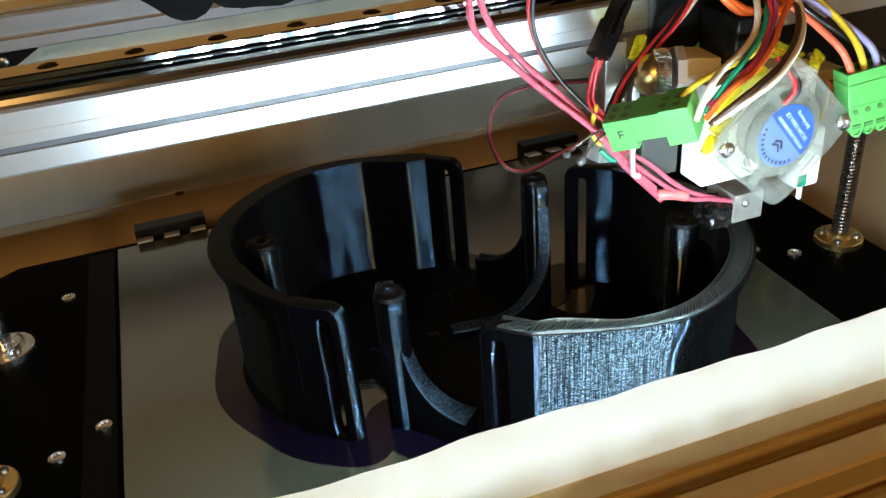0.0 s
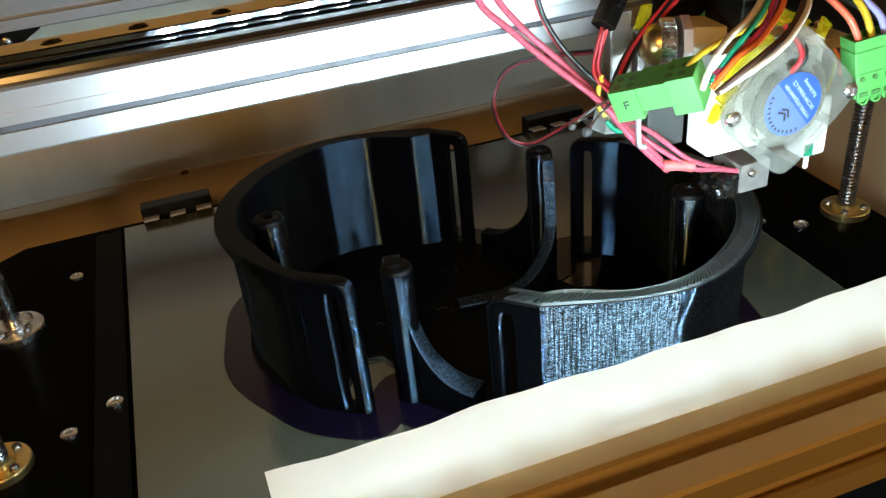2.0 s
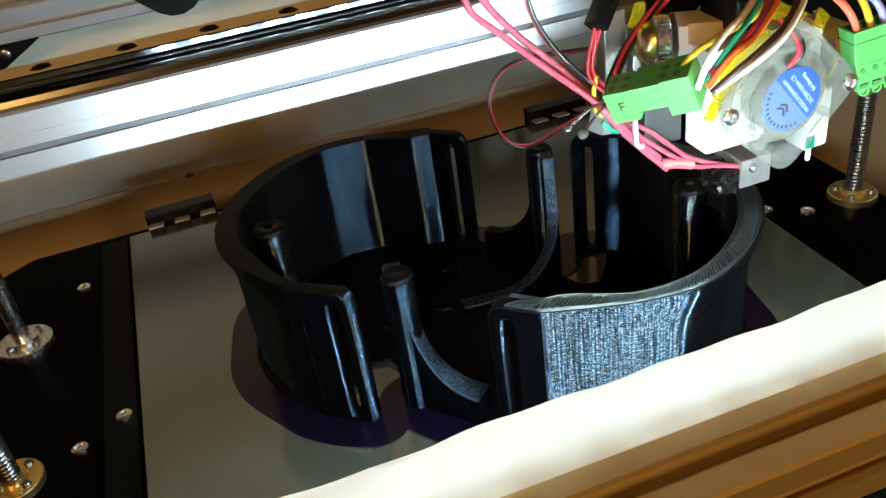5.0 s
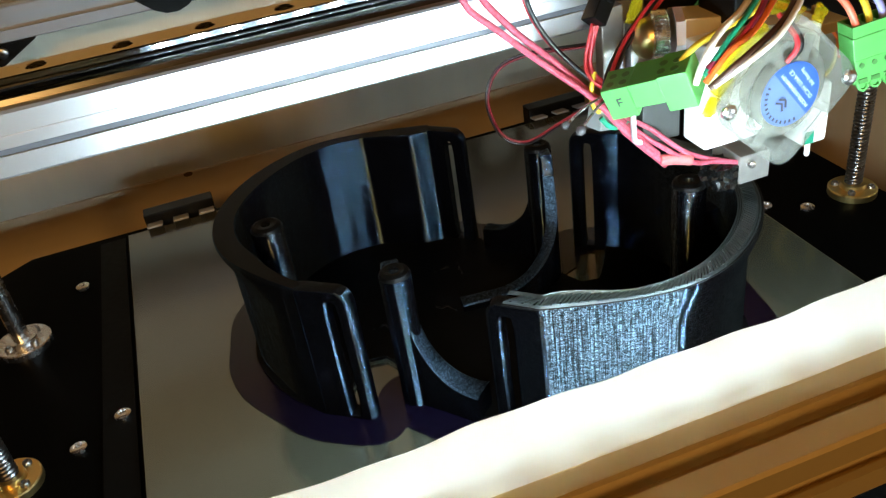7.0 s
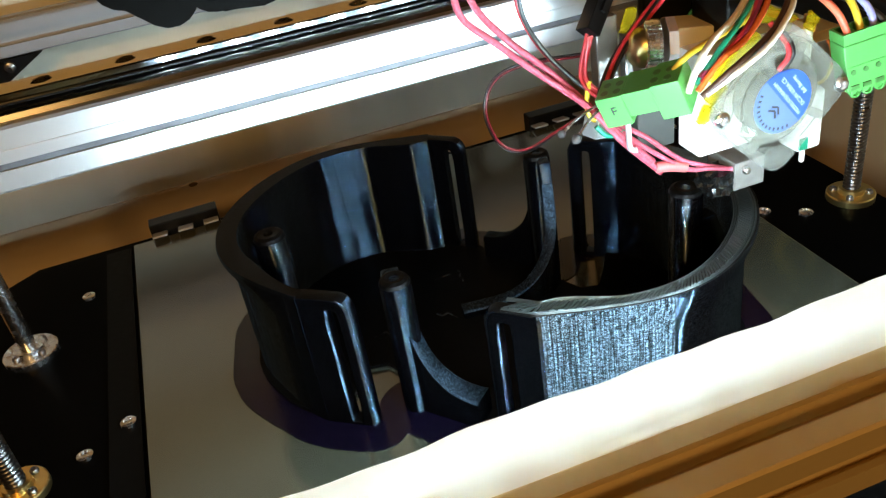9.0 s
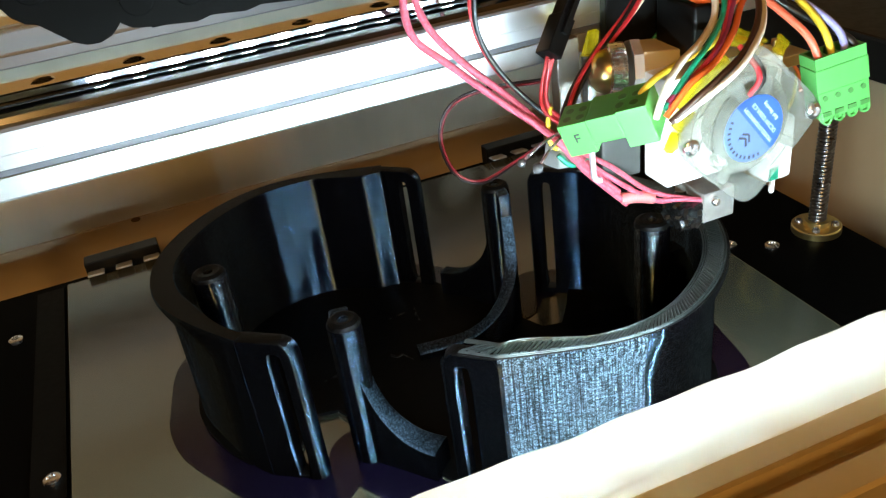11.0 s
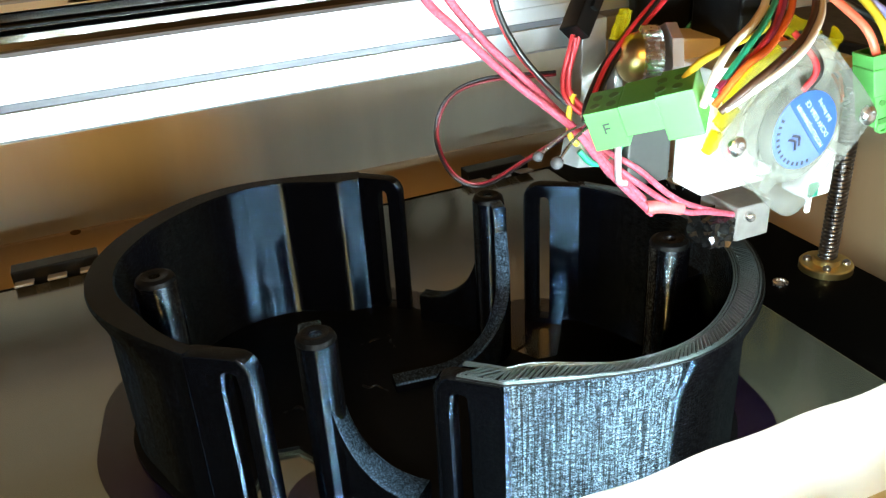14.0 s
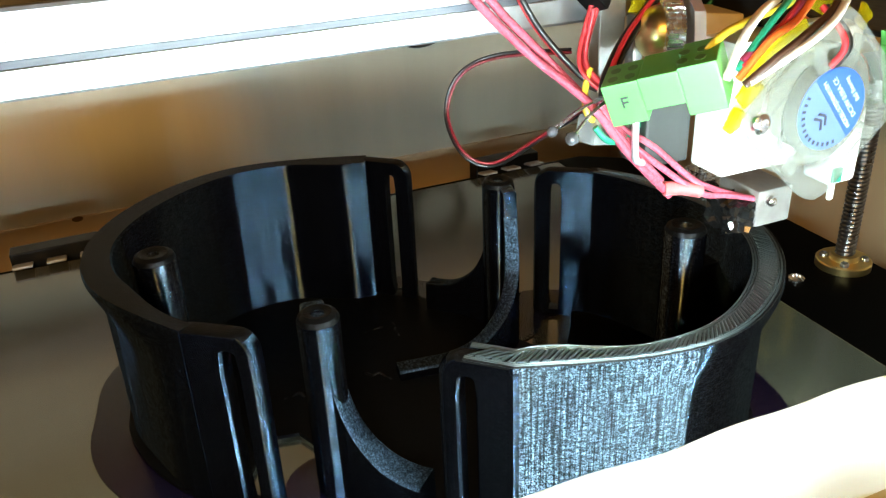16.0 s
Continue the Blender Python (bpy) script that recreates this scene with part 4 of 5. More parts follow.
part("motor_plate", bm, FROST, fan, smooth=40)
bm = bmesh.new()
turned(bm, FC + Vector((0, 0.0034, 0)), (0, 1, 0), [(0, 0.0120), (0.0060, 0.0120)], 40)
for k in range(9):
    a0 = 2 * math.pi * k / 9
    lo, hi = [], []
    for i in range(6):
        r = 0.0118 + 0.0038 * i / 5
        a = a0 + 0.25 * i / 5
        for lst, yy, da in ((lo, 0.0036, 0.0), (hi, 0.0092, 0.66)):
            lst.append(FC + Vector((r * math.cos(a + da), yy, r * math.sin(a + da))))
    for off in (0.0,):
        va, vb = [bm.verts.new(p) for p in lo], [bm.verts.new(p) for p in hi]
        vc, vd = [bm.verts.new(p + Vector((0.0004, 0, 0.0006))) for p in lo], [bm.verts.new(p + Vector((0.0004, 0, 0.0006))) for p in hi]
        for i in range(5):
            bm.faces.new((va[i], va[i + 1], vb[i + 1], vb[i]))
            bm.faces.new((vc[i], vd[i], vd[i + 1], vc[i + 1]))
        bm.faces.new((*va, *reversed(vc)))
        bm.faces.new((*vb, *reversed(vd)))
for k in range(40):
    a, b = radians(-115 + 235 * k / 40), radians(-115 + 235 * (k + 1) / 40)
    quad = [FC + Vector((r * math.cos(t), 0.0030, r * math.sin(t))) for r, t in ((0.0120, a), (0.0160, a), (0.0160, b), (0.0120, b))]
    rings(bm, [quad, [q + Vector((0, 0.0006, 0)) for q in quad]])
part("rotor", bm, FROST, fan, "clear fan rotor with blades", smooth=30)
for sx in (-1, 1):
    screw_head(FC + Vector((sx * 0.0228, 0.0002, 0)), 0.0027, fan, (0, -1, 0))
# round label: blue half and pale half, turned so that its lines run up to one side
LA = radians(51)
RD, UPD = Vector((-math.cos(LA), 0, math.sin(LA))), Vector((-math.sin(LA), 0, -math.cos(LA)))
bm = bmesh.new()
turned(bm, FC + Vector((0, -0.0004, 0)), (0, 1, 0), [(0, 0.0108), (0.0002, 0.0109)], 48)
label_disc = part("label", bm, LABEL, fan, "round pale label with a blue half")
bm = bmesh.new()
rings(bm, [[FC + Vector((0, yy, 0)) + RD * (0.0107 * math.cos(t)) - UPD * (0.0107 * math.sin(t)) for t in np.linspace(0, math.pi, 33)] for yy in (-0.00046, -0.0006)])
part("label_band", bm, BLUE, fan, "blue label half")


def lettering(text, at, size, mat, parent, right=RD, up=UPD):
    cu = bpy.data.curves.new("lettering", "FONT")
    cu.body, cu.size, cu.align_x, cu.align_y, cu.extrude = text, size, "CENTER", "CENTER", 0.00003
    cu.materials.append(mat)
    ob = new("lettering", cu)
    ob.parent = parent
    ob.matrix_basis = Matrix.Translation(at) @ Matrix((right, up, right.cross(up))).transposed().to_4x4()
    return ob


for text, d, size in (("MODEL:XYJ24B4010M", 0.0016, 0.0018), ("DC24V 0.06A CE", 0.0044, 0.0020), ("Ball Bearing", 0.0073, 0.0018)):
    lettering(text, FC + Vector((0, -0.0008, 0)) - UPD * d, size, INK, fan)
bm = bmesh.new()
for s in (-1, 1):
    for d in (0.0030, 0.0046):
        c = FC + Vector((0, -0.0006, 0)) + UPD * d + RD * (0.0011 * s)
        box(bm, c, (0.0026, 0.0001, 0.0007), Matrix((RD * math.cos(0.6 * s) + UPD * math.sin(0.6 * s), Vector((0, 1, 0)), UPD * math.cos(0.6 * s) - RD * math.sin(0.6 * s))).transposed())
for k in range(13):
    a = radians(25 + 130 * k / 12)
    c = FC + Vector((0, -0.0006, 0)) + RD * (0.0093 * math.cos(a)) + UPD * (0.0093 * math.sin(a))
    rr = RD * math.cos(a) + UPD * math.sin(a)
    box(bm, c, (0.0011, 0.0001, 0.0007), Matrix((rr, Vector((0, 1, 0)), rr.cross(Vector((0, 1, 0))))).transposed())
part("label_marks", bm, DARK_INK, fan, "small grey marks on the label")
for k, mt in ((0, RED_W), (1, BLACK_W)):
    bm = bmesh.new()
    tube(bm, spline([FC + Vector((-0.002 + 0.0014 * k, 0.0005, 0.0110)), FC + Vector((0.0005 + 0.0014 * k, -0.0006, 0.0150)), FC + Vector((0.0005 + 0.0014 * k, 0.0006, 0.0190)), FC + Vector((-0.002 + 0.0014 * k, 0.006, 0.0250))]), 0.0009)
    part("fan_lead", bm, mt, fan, smooth=60)
# yellow tape round the head
for c, sz, e in (((0.1905, -0.2200, 0.1335), (0.004, 0.0012, 0.008), (0.2, 0.2, 0.2)),
                 ((0.2042, -0.2445, 0.1045), (0.0040, 0.0016, 0.0060), (0.1, 0.45, 0.2)), ((0.2068, -0.2462, 0.1120), (0.0050, 0.0012, 0.0070), (0.1, 0.75, 0.1)),
                 ((0.2140, -0.2460, 0.1215), (0.020, 0.0006, 0.0050), (-0.4, -0.70, 0.0)), ((0.2310, -0.2440, 0.1305), (0.012, 0.0016, 0.0050), (0.3, 0.5, 0.0)), ((0.2440, -0.2440, 0.1262), (0.006, 0.0012, 0.005), (0.0, 0.6, 0.3))):
    bm = bmesh.new()
    vs = box(bm, (0, 0, 0), (1, 1, 1))
    bmesh.ops.subdivide_edges(bm, edges=bm.edges[:], cuts=7, use_grid_fill=True)
    for v in bm.verts:
        n = noise.noise_vector(v.co * 3.5 + Vector(c) * 300)
        v.co = Vector((v.co.x * sz[0], v.co.y * sz[1], v.co.z * sz[2])) + n * 0.0008
    bmesh.ops.transform(bm, matrix=Matrix.Translation(c) @ Euler(e).to_matrix().to_4x4(), verts=bm.verts)
    part("tape", bm, KAPTON, print_head, "crinkled yellow polyimide tape", smooth=60)


bm = bmesh.new()
box(bm, (0.1790, -0.2230, 0.1000), (0.0150, 0.0070, 0.0075), Euler((0, 0.25, 0.3)).to_matrix(), bevel=0.0010)
part("sensor_holder", bm, CLEAR, print_head, "clear plastic sensor holder")
bm = bmesh.new()
tube(bm, spline([(0.1725, -0.2290, 0.1035), (0.1760, -0.2300, 0.0995), (0.1820, -0.2290, 0.0990), (0.1890, -0.2270, 0.1030), (0.1920, -0.2240, 0.1080)]), 0.0009)
part("sensor_lead", bm, GREEN_W, print_head, "green sensor lead", smooth=60)
bm = bmesh.new()
tube(bm, spline([(0.1735, -0.2240, 0.1180), (0.1715, -0.2250, 0.1120), (0.1720, -0.2260, 0.1060), (0.1760, -0.2270, 0.1030)]), 0.0009)
part("sensor_lead", bm, YELLOW_W, print_head, "yellow sensor lead", smooth=60)


# ---- green screw terminals ----
def terminal(label, at, long_dir, up_dir, ways, pitch, size, plug, stagger=False):
    """A pluggable terminal: size = (depth, height)."""
    t = empty("terminal_block", label, "terminal block", "green terminal blocks")
    L = Vector(long_dir).normalized()
    U = Vector(up_dir)
    U = (U - L * U.dot(L)).normalized()
    N = U.cross(L)
    M = Matrix((L, N, U)).transposed()
    w = ways * pitch
    base = Vector(at)

    def at3(a, b, c):
        return base + L * a + N * b + U * c
    return t, M, at3, w


# block on the thick lead ends, marked on its face
tL, M, P3, w = terminal("green terminal block lying across the pink leads", (0.1725, -0.2375, 0.1060), (0.66, -0.74, 0.30), (-0.37, 0.04, 0.93), 5, 0.00508, None, None)
bm = bmesh.new()
box(bm, P3(0.0045, 0.0055, 0.0057), (0.0092, 0.0110, 0.0115), M, bevel=0.0004)
part("plug_half", bm, GREEN, tL)
bm = bmesh.new()
box(bm, P3(0.0140, 0.0060, 0.0072), (0.0098, 0.0120, 0.0088), M, bevel=0.0004)
part("middle_block", bm, GREEN, tL)
bm = bmesh.new()
box(bm, P3(0.0235, 0.0060, 0.0058), (0.0092, 0.0125, 0.0130), M, bevel=0.0004)
part("socket_half", bm, GREEN, tL)
# discs in a darker green paint the shade inside the screw holes
for k in (0, 1, 4, 5):
    for off in (0.0030, 0.0072):
        bm = bmesh.new()
        cyl(bm, P3(0.0026 + 0.0043 * k, off, 0.0110), P3(0.0026 + 0.0043 * k, off, 0.01155 if k < 3 else 0.01245), 0.0013, 14)
        part("screw_hole", bm, DARK_GREEN, tL)
bm = bmesh.new()
box(bm, P3(0.0042, -0.0001, 0.0062), (0.0005, 0.0002, 0.0030), M)
box(bm, P3(0.0050, -0.0001, 0.0075), (0.0016, 0.0002, 0.0005), M)
box(bm, P3(0.0050, -0.0001, 0.0062), (0.0014, 0.0002, 0.0005), M)
part("marking", bm, DARK_INK, tL)

# four-way block on the motor leads
tR, M, P3, w = terminal("green four-way terminal block hanging on four coloured wires", (0.2520, -0.2555, 0.1025), (0.93, -0.20, 0.16), (-0.12, 0.10, 1), 4, 0.0042, None, None)
bm = bmesh.new()
box(bm, P3(w / 2, 0.0045, 0.0045), (w, 0.0090, 0.0090), M, bevel=0.0004)
part("socket_half", bm, GREEN, tR)
bm = bmesh.new()
box(bm, P3(w / 2, 0.0045, 0.0128), (w + 0.0006, 0.0094, 0.0076), M, bevel=0.0004)
part("plug_half", bm, GREEN, tR)
for k in range(5):
    bm = bmesh.new()
    box(bm, P3(0.0005 + (w - 0.001) * k / 4, 0.0048, 0.0184), (0.0009, 0.0074, 0.0036), M)
    part("rib", bm, GREEN, tR)
for off in (0.0006, 0.0089):
    bm = bmesh.new()
    box(bm, P3(w / 2, off, 0.0184), (w, 0.0009, 0.0038), M)
    part("wall_strip", bm, GREEN, tR)
for k in range(4):
    bm = bmesh.new()
    cyl(bm, P3(0.0021 + 0.0042 * k, -0.0004, 0.0070), P3(0.0021 + 0.0042 * k, 0.0006, 0.0070), 0.0009, 12)
    box(bm, P3(0.0021 + 0.0042 * k, -0.0003, 0.0018), (0.0028, 0.0006, 0.0014), M)
    part("contact", bm, DARK_GREEN, tR)
    bm = bmesh.new()
    turned(bm, P3(0.0021 + 0.0042 * k, 0.0012, -0.0002), M @ Vector((0, -1, 0)), [(0, 0.0018), (0.0014, 0.0018), (0.0014, 0.0011), (0.0004, 0.0011)], 16)
    part("port_collar", bm, GREEN, tR, smooth=40)

# ---- wiring on the head ----
def bundle(name, pts, r, mats, label, spread=0.0012, group=""):
    """Several wires side by side along one route."""
    random.seed(len(pts) * 7 + len(mats))
    for k, m in enumerate(mats):
        a = 2 * math.pi * k / len(mats)
        q = []
        for i, p in enumerate(pts):
            b = a + 0.7 * i
            q.append(Vector(p) + Vector((math.cos(b), 0.6 * math.sin(b), 0.5 * math.sin(b + 0.8))) * spread)
        wire(name, q, r, m, label, group)


G = "wiring loom"
wire("heater_lead", [(0.150, -0.215, 0.190), (0.1384, -0.2220, 0.1728), (0.1311, -0.2240, 0.1635), (0.1322, -0.2220, 0.1494), (0.1430, -0.2200, 0.1377), (0.1577, -0.2190, 0.1230), (0.1717, -0.2270, 0.1095), (0.1809, -0.2310, 0.0964), (0.1944, -0.2340, 0.0815)], 0.00115, PINK_W, "pink braided heater lead sagging across the gantry", G)
wire("heater_lead", [(0.157, -0.215, 0.190), (0.1412, -0.2220, 0.1723), (0.1343, -0.2220, 0.1658), (0.1374, -0.2200, 0.1513), (0.1487, -0.2180, 0.1361), (0.1622, -0.2180, 0.1221), (0.1749, -0.2260, 0.1066), (0.1800, -0.2300, 0.0993), (0.1918, -0.2330, 0.0860)], 0.00115, PINK_W, "pink braided heater lead sagging across the gantry", G)
wire("heater_lead", [(0.1750, -0.2260, 0.1096), (0.1811, -0.2280, 0.1019), (0.1894, -0.2320, 0.0960), (0.2026, -0.2360, 0.0843), (0.2226, -0.2380, 0.0756)], 0.0009, PINK_W, "pink braided heater lead ending at the heater block", G)
wire("heater_lead", [(0.1745, -0.2270, 0.1086), (0.1820, -0.2290, 0.0990), (0.1910, -0.2330, 0.0905), (0.2026, -0.2370, 0.0817), (0.2110, -0.2380, 0.0797), (0.2234, -0.2390, 0.0762)], 0.0009, PINK_W, "pink braided heater lead ending at the heater block", G)
bm = bmesh.new()
tube(bm, spline([(0.1925, -0.2336, 0.0838), (0.1975, -0.2350, 0.0835), (0.2030, -0.2362, 0.0820)]), 0.0020, 10)
tagged(part("heat_shrink", bm, SLEEVE, smooth=60), "pinkish red heat shrink sleeve on the heater leads", "sleeve")
wire("sensor_wire", [(0.1720, -0.2150, 0.190), (0.1700, -0.2150, 0.1674), (0.1581, -0.2160, 0.1616), (0.1547, -0.2160, 0.1537), (0.1553, -0.2160, 0.1419), (0.1614, -0.2180, 0.1288), (0.1714, -0.2220, 0.1162), (0.1766, -0.2260, 0.1114)], 0.0008, BLACK_W, "black wire curving down from above", G)
wire("sensor_wire", [(0.1710, -0.2135, 0.190), (0.1670, -0.2135, 0.1674), (0.1568, -0.2140, 0.1605), (0.1538, -0.2145, 0.1537), (0.1549, -0.2148, 0.1419), (0.1612, -0.2165, 0.1288), (0.1714, -0.2210, 0.1162), (0.1768, -0.2250, 0.1114)], 0.0007, RED_W, "red wire curving down from above", G)
wire("thermistor_wire", [(0.1884, -0.1900, 0.1129), (0.1662, -0.1850, 0.1132), (0.1561, -0.1800, 0.1079), (0.1515, -0.1800, 0.0970), (0.1520, -0.1900, 0.0878), (0.1596, -0.1950, 0.0846), (0.1676, -0.2100, 0.0964), (0.1750, -0.2260, 0.1096)], 0.0005, DARK_RED_W, "thin dark red wire looping below the gantry", G)
wire("thermistor_wire", [(0.1886, -0.1895, 0.1137), (0.1662, -0.1845, 0.1140), (0.1556, -0.1795, 0.1083), (0.1508, -0.1798, 0.0970), (0.1514, -0.1900, 0.0872), (0.1596, -0.1955, 0.0838), (0.1680, -0.2100, 0.0958), (0.1756, -0.2260, 0.1092)], 0.0005, BLACK_W, "thin black wire looping below the gantry", G)


def bead(p, q, r):
    t = empty("thermistor_bead", "grey glass bead on a thin lead", "thermistor", "thermistor beads")
    bm = bmesh.new()
    d = Vector(q) - Vector(p)
    turned(bm, p, -d, [(-r, 0.0003), (-r * 0.7, r * 0.71), (0, r), (r * 0.7, r * 0.71), (r, 0.0003)], 16)
    part("glass_bead", bm, BEAD, t, smooth=60)
    bm = bmesh.new()
    tube(bm, spline([p, (Vector(p) + Vector(q)) / 2 + Vector((0, 0, 0.001)), q]), 0.0005)
    part("lead", bm, CHROME, t, smooth=60)


bead((0.1627, -0.2337, 0.1036), (0.1752, -0.2290, 0.1100), 0.0019)
bead((0.1597, -0.2290, 0.1045), (0.1748, -0.2275, 0.1105), 0.0015)
bundle("fan_wire", [(0.2180, -0.2120, 0.175), (0.2147, -0.2150, 0.1556), (0.2137, -0.2170, 0.1478), (0.2054, -0.2190, 0.1394), (0.1956, -0.2210, 0.1327), (0.1857, -0.2230, 0.1246), (0.1782, -0.2260, 0.1162), (0.1757, -0.2280, 0.1120)],
       0.0008, [RED_W, BLACK_W, RED_W, WHITE_W, BLACK_W], "thin lead of a red and black bundle", 0.0016, G)
bundle("plug_wire", [(0.1753, -0.2220, 0.1331), (0.1725, -0.2220, 0.1218), (0.1727, -0.2240, 0.1168), (0.1766, -0.2260, 0.1122)], 0.0007, [RED_W, RED_W, RED_W], "red lead under the black plug", 0.0011, G)
bundle("plug_wire", [(0.1930, -0.2100, 0.1516), (0.1985, -0.2050, 0.1550), (0.2080, -0.2030, 0.1600), (0.2150, -0.2030, 0.1700)], 0.0007, [BLACK_W, RED_W, WHITE_W], "lead leaving the black plug", 0.0009, G)


def plug(a, b, w, d, label):
    t = empty("wire_plug", label, "plug", "black wire plugs")
    a, b = Vector(a), Vector(b)
    L = (b - a).normalized()
    N = Vector((0, -1, 0))
    N = (N - L * N.dot(L)).normalized()
    S = L.cross(N)
    M = Matrix((L, N, S)).transposed()
    n = (b - a).length
    bm = bmesh.new()
    box(bm, a + L * n * 0.30, (n * 0.60, d, w * 0.8), M, bevel=0.0004)
    part("socket", bm, BLACK_PLASTIC, t)
    bm = bmesh.new()
    box(bm, a + L * n * 0.76, (n * 0.48, d * 1.15, w), M, bevel=0.0004)
    box(bm, a + L * n * 0.52 + N * d * 0.7, (n * 0.45, d * 0.25, w * 0.35), M, bevel=0.0002)
    part("plug_body", bm, BLACK_PLASTIC, t)
    return t


plug((0.1925, -0.2100, 0.1520), (0.1746, -0.2220, 0.1335), 0.0058, 0.0055, "black two-pin wire plug hanging in front of the rail")
plug((0.196, -0.200, 0.172), (0.176, -0.208, 0.170), 0.006, 0.006, "black two-pin wire plug above the rail")
wire("motor_lead", [(0.2050, -0.2150, 0.178), (0.2091, -0.2220, 0.1602), (0.2127, -0.2280, 0.1523), (0.2176, -0.2320, 0.1454), (0.2251, -0.2340, 0.1414), (0.2354, -0.2340, 0.1408), (0.2402, -0.2300, 0.1439), (0.2362, -0.2260, 0.1456), (0.2286, -0.2240, 0.1453)], 0.0014, ORANGE_W, "thick orange wire in a loop", G)
wire("motor_lead", [(0.2080, -0.2160, 0.176), (0.2110, -0.2240, 0.1590), (0.2150, -0.2290, 0.1500), (0.2215, -0.2335, 0.1440), (0.2300, -0.2360, 0.1425), (0.2380, -0.2350, 0.1440), (0.2420, -0.2300, 0.1480), (0.2390, -0.2240, 0.1560), (0.234, -0.216, 0.175)], 0.0014, ORANGE_W, "thick orange wire in a loop", G)
wire("motor_lead", [(0.230, -0.215, 0.176), (0.2367, -0.2220, 0.1549), (0.2397, -0.2300, 0.1485), (0.2365, -0.2360, 0.1444), (0.2290, -0.2420, 0.1402), (0.2222, -0.2480, 0.1361), (0.2110, -0.2540, 0.1308), (0.2011, -0.2570, 0.1282), (0.1928, -0.2570, 0.1200)], 0.0010, ORANGE_W, "orange wire running to the terminal", G)
wire("motor_lead", [(0.228, -0.215, 0.176), (0.2290, -0.2250, 0.1520), (0.2241, -0.2360, 0.1458), (0.2198, -0.2420, 0.1397), (0.2106, -0.2480, 0.1357), (0.2014, -0.2520, 0.1331), (0.1938, -0.2560, 0.1290), (0.1900, -0.2560, 0.1200)], 0.0011, WHITE_W, "cream wire running to the terminal", G)
wire("motor_lead", [(0.236, -0.215, 0.176), (0.2352, -0.2250, 0.1481), (0.2264, -0.2380, 0.1446), (0.2212, -0.2440, 0.1400), (0.2120, -0.2500, 0.1354), (0.2035, -0.2540, 0.1314), (0.1930, -0.2560, 0.1220)], 0.0009, GREEN_W, "green wire running to the terminal", G)
wire("motor_lead", [(0.235, -0.216, 0.170), (0.2291, -0.2380, 0.1466), (0.2253, -0.2430, 0.1413), (0.2194, -0.2480, 0.1367), (0.2109, -0.2530, 0.1324), (0.1940, -0.2560, 0.1240)], 0.0008, PURPLE_W, "maroon wire running to the terminal", G)
wire("motor_lead", [(0.232, -0.216, 0.170), (0.2275, -0.2380, 0.1460), (0.2235, -0.2430, 0.1407), (0.2180, -0.2485, 0.1360), (0.2090, -0.2535, 0.1318), (0.1940, -0.2565, 0.1225)], 0.0008, RED_W, "red wire running to the terminal", G)
wire("motor_lead", [(0.240, -0.216, 0.172), (0.2421, -0.2280, 0.1475), (0.2369, -0.2400, 0.1429), (0.2309, -0.2480, 0.1379), (0.2203, -0.2560, 0.1331), (0.2084, -0.2600, 0.1288), (0.2001, -0.2610, 0.1251), (0.1930, -0.2590, 0.1190)], 0.0010, BROWN_W, "dark brown wire running to the terminal", G)
wire("motor_lead", [(0.240, -0.230, 0.150), (0.2385, -0.2400, 0.1425), (0.2312, -0.2500, 0.1372), (0.2222, -0.2570, 0.1337), (0.2142, -0.2610, 0.1303), (0.2059, -0.2620, 0.1265), (0.1940, -0.2595, 0.1195)], 0.0010, WHITE_W, "cream wire running to the terminal", G)
wire("motor_lead", [(0.226, -0.236, 0.136), (0.2204, -0.2420, 0.1323), (0.2060, -0.2470, 0.1312), (0.1934, -0.2500, 0.1291), (0.1870, -0.2500, 0.1240)], 0.0010, YELLOW_W, "yellow wire running to the terminal", G)
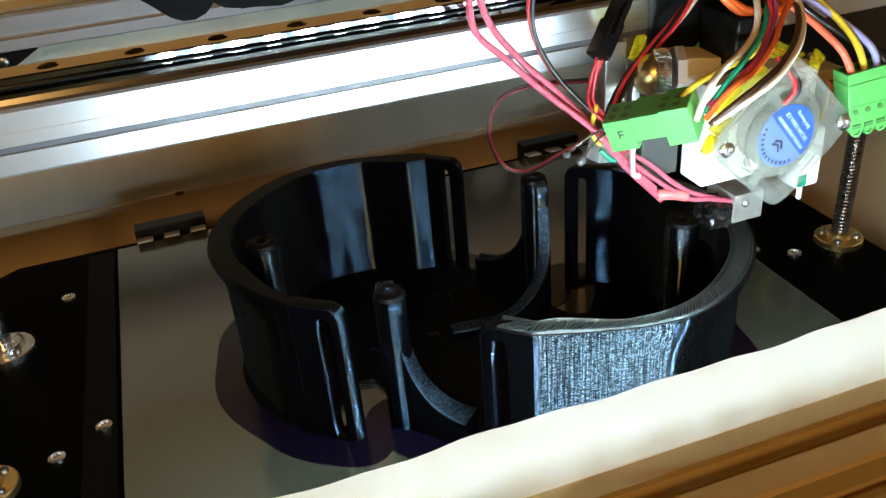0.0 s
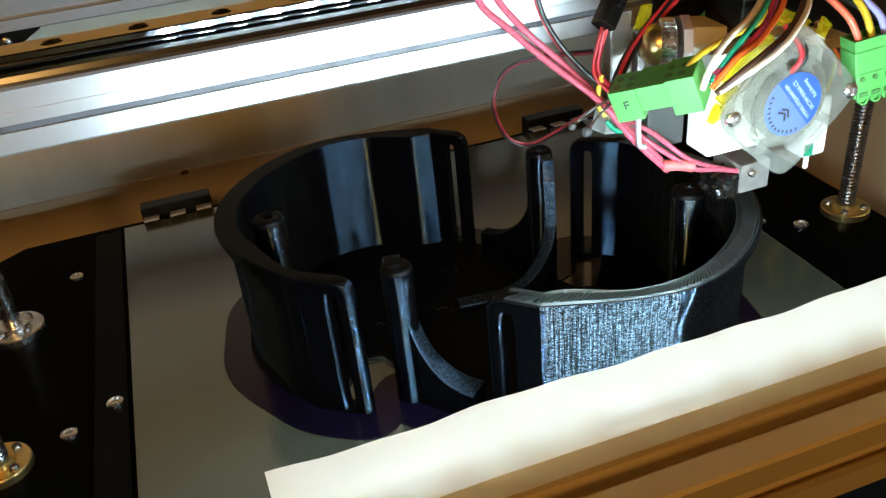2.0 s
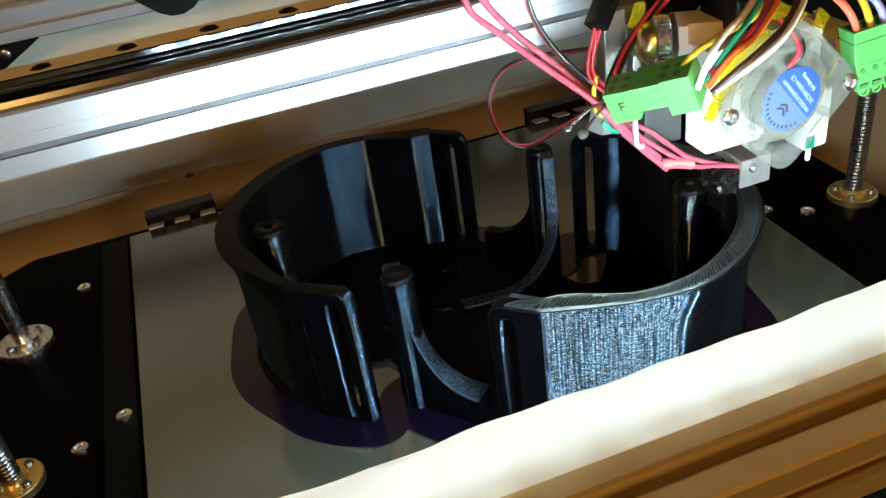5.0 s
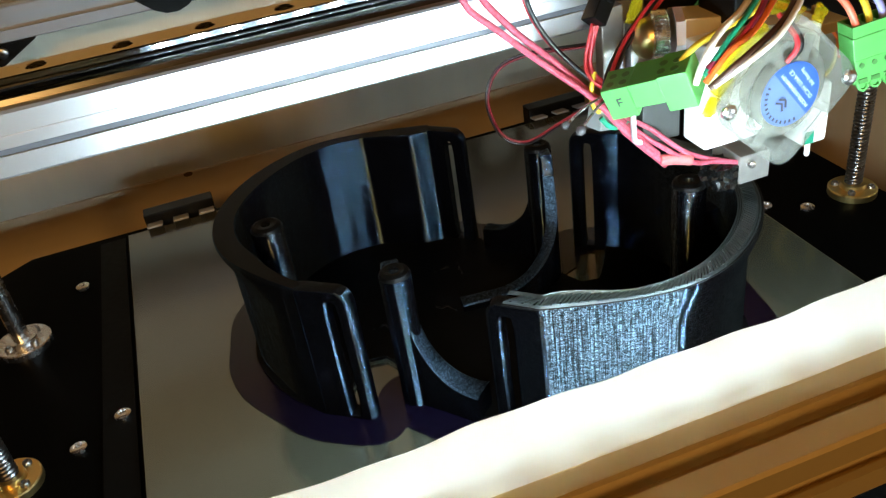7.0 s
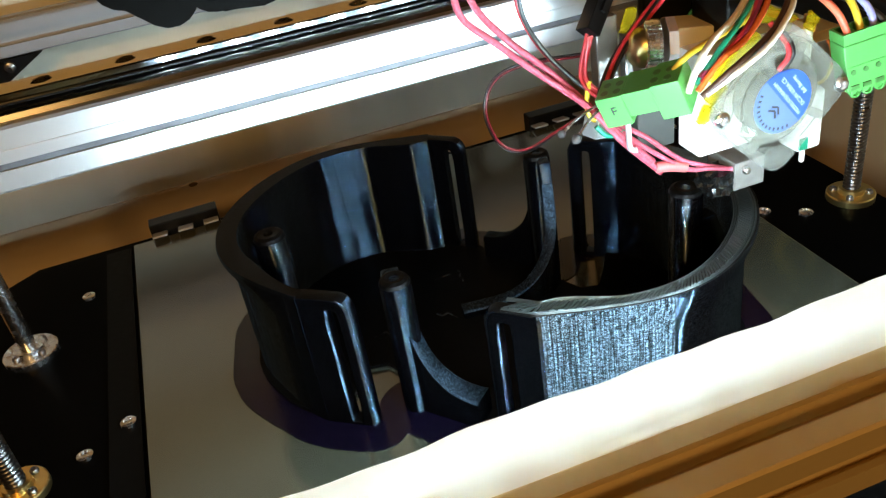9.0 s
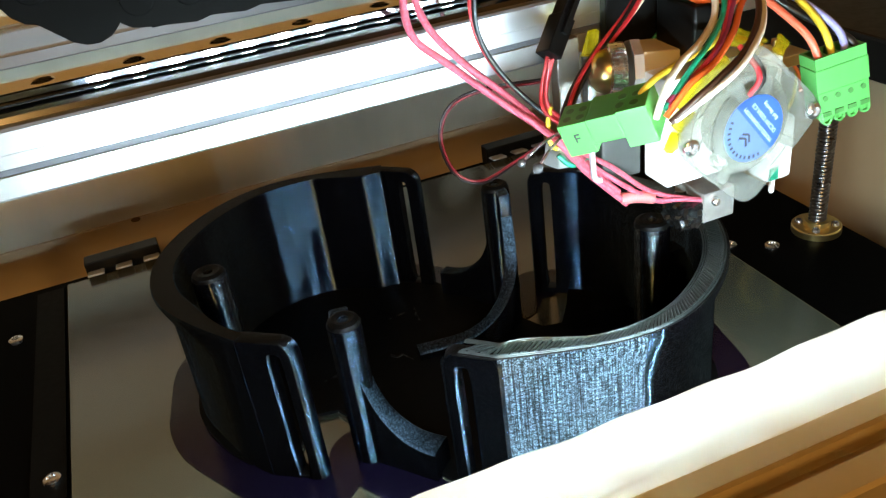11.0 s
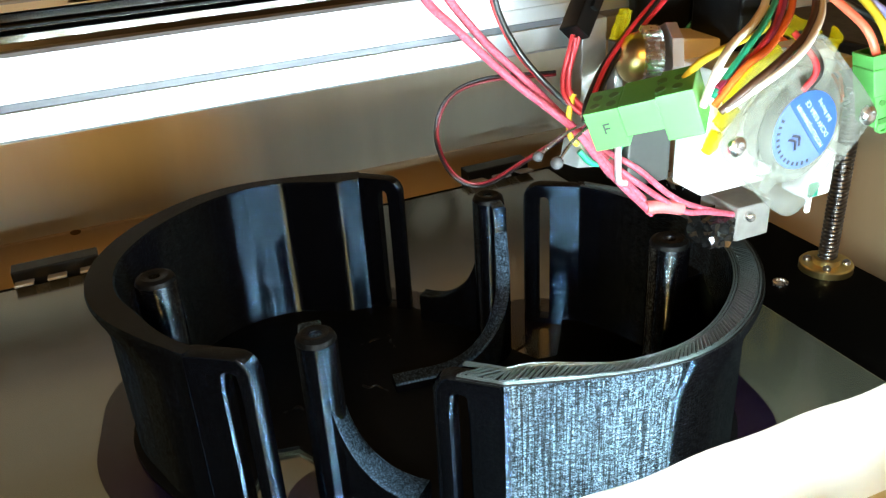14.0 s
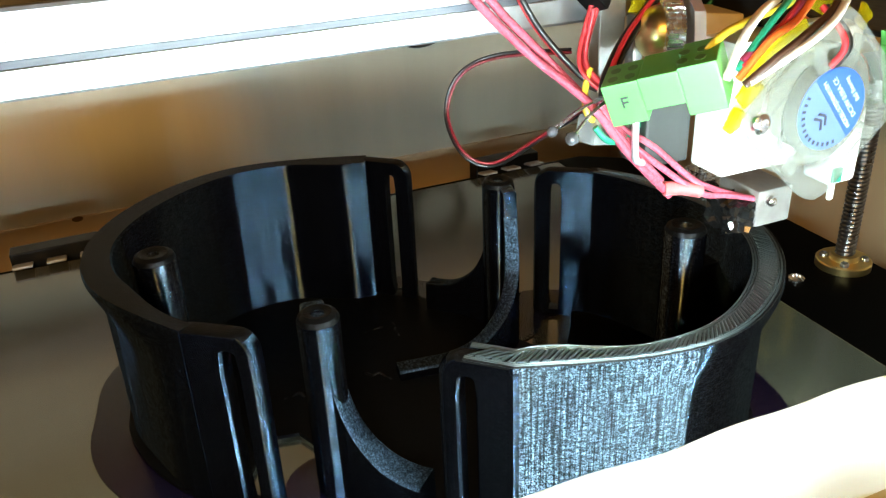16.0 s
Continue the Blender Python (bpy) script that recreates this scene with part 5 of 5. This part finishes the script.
wire("motor_lead", [(0.221, -0.213, 0.176), (0.2257, -0.2250, 0.1564), (0.2317, -0.2300, 0.1483), (0.2413, -0.2360, 0.1408), (0.2464, -0.2440, 0.1342), (0.2494, -0.2500, 0.1285), (0.2535, -0.2520, 0.1190)], 0.0012, SALMON_W, "salmon red wire ending in the four-way terminal", G)
wire("motor_lead", [(0.224, -0.213, 0.176), (0.2286, -0.2250, 0.1565), (0.2403, -0.2280, 0.1498), (0.2501, -0.2320, 0.1430), (0.2545, -0.2400, 0.1366), (0.2566, -0.2480, 0.1292), (0.2574, -0.2530, 0.1195)], 0.0012, YELLOW_W, "yellow wire ending in the four-way terminal", G)
wire("motor_lead", [(0.226, -0.214, 0.176), (0.2310, -0.2260, 0.1544), (0.2374, -0.2280, 0.1491), (0.2471, -0.2320, 0.1430), (0.2555, -0.2400, 0.1362), (0.2604, -0.2500, 0.1288), (0.2612, -0.2540, 0.1200)], 0.0012, BLUE_W, "lavender wire ending in the four-way terminal", G)
wire("motor_lead", [(0.2400, -0.2260, 0.1470), (0.2544, -0.2360, 0.1338), (0.2600, -0.2460, 0.1290), (0.2632, -0.2530, 0.1255), (0.2648, -0.2550, 0.1205)], 0.0012, BLACK_W, "black wire ending in the four-way terminal", G)
bundle("probe_wire", [(0.2400, -0.2180, 0.1250), (0.2531, -0.2150, 0.1191), (0.2646, -0.2120, 0.1135), (0.2741, -0.2120, 0.1083), (0.2771, -0.2180, 0.1041), (0.2720, -0.2260, 0.1000)], 0.0007, [ORANGE_W, BROWN_W, ORANGE_W], "thin orange and brown probe lead", 0.0011, G)
wire("ground_wire", [(0.232, -0.210, 0.170), (0.2307, -0.2150, 0.1506), (0.2287, -0.2150, 0.1442), (0.2241, -0.2150, 0.1346), (0.2150, -0.2140, 0.1246)], 0.0006, GREEN_W, "thin green wire behind the loom", G)
wire("cable_tie", [(0.2110, -0.2190, 0.1620), (0.2047, -0.2200, 0.1581), (0.1990, -0.2205, 0.1545), (0.1940, -0.2205, 0.1520)], 0.0010, YELLOW_W, "yellow green cable tie tail", G)

# ---- slide the gantry and the head to their working place ----
for ob in scene.objects:
    if ob.parent is None and ob not in before_gantry:
        ob.location += HEAD_SLIDE if ob not in before_head else GANTRY_SLIDE
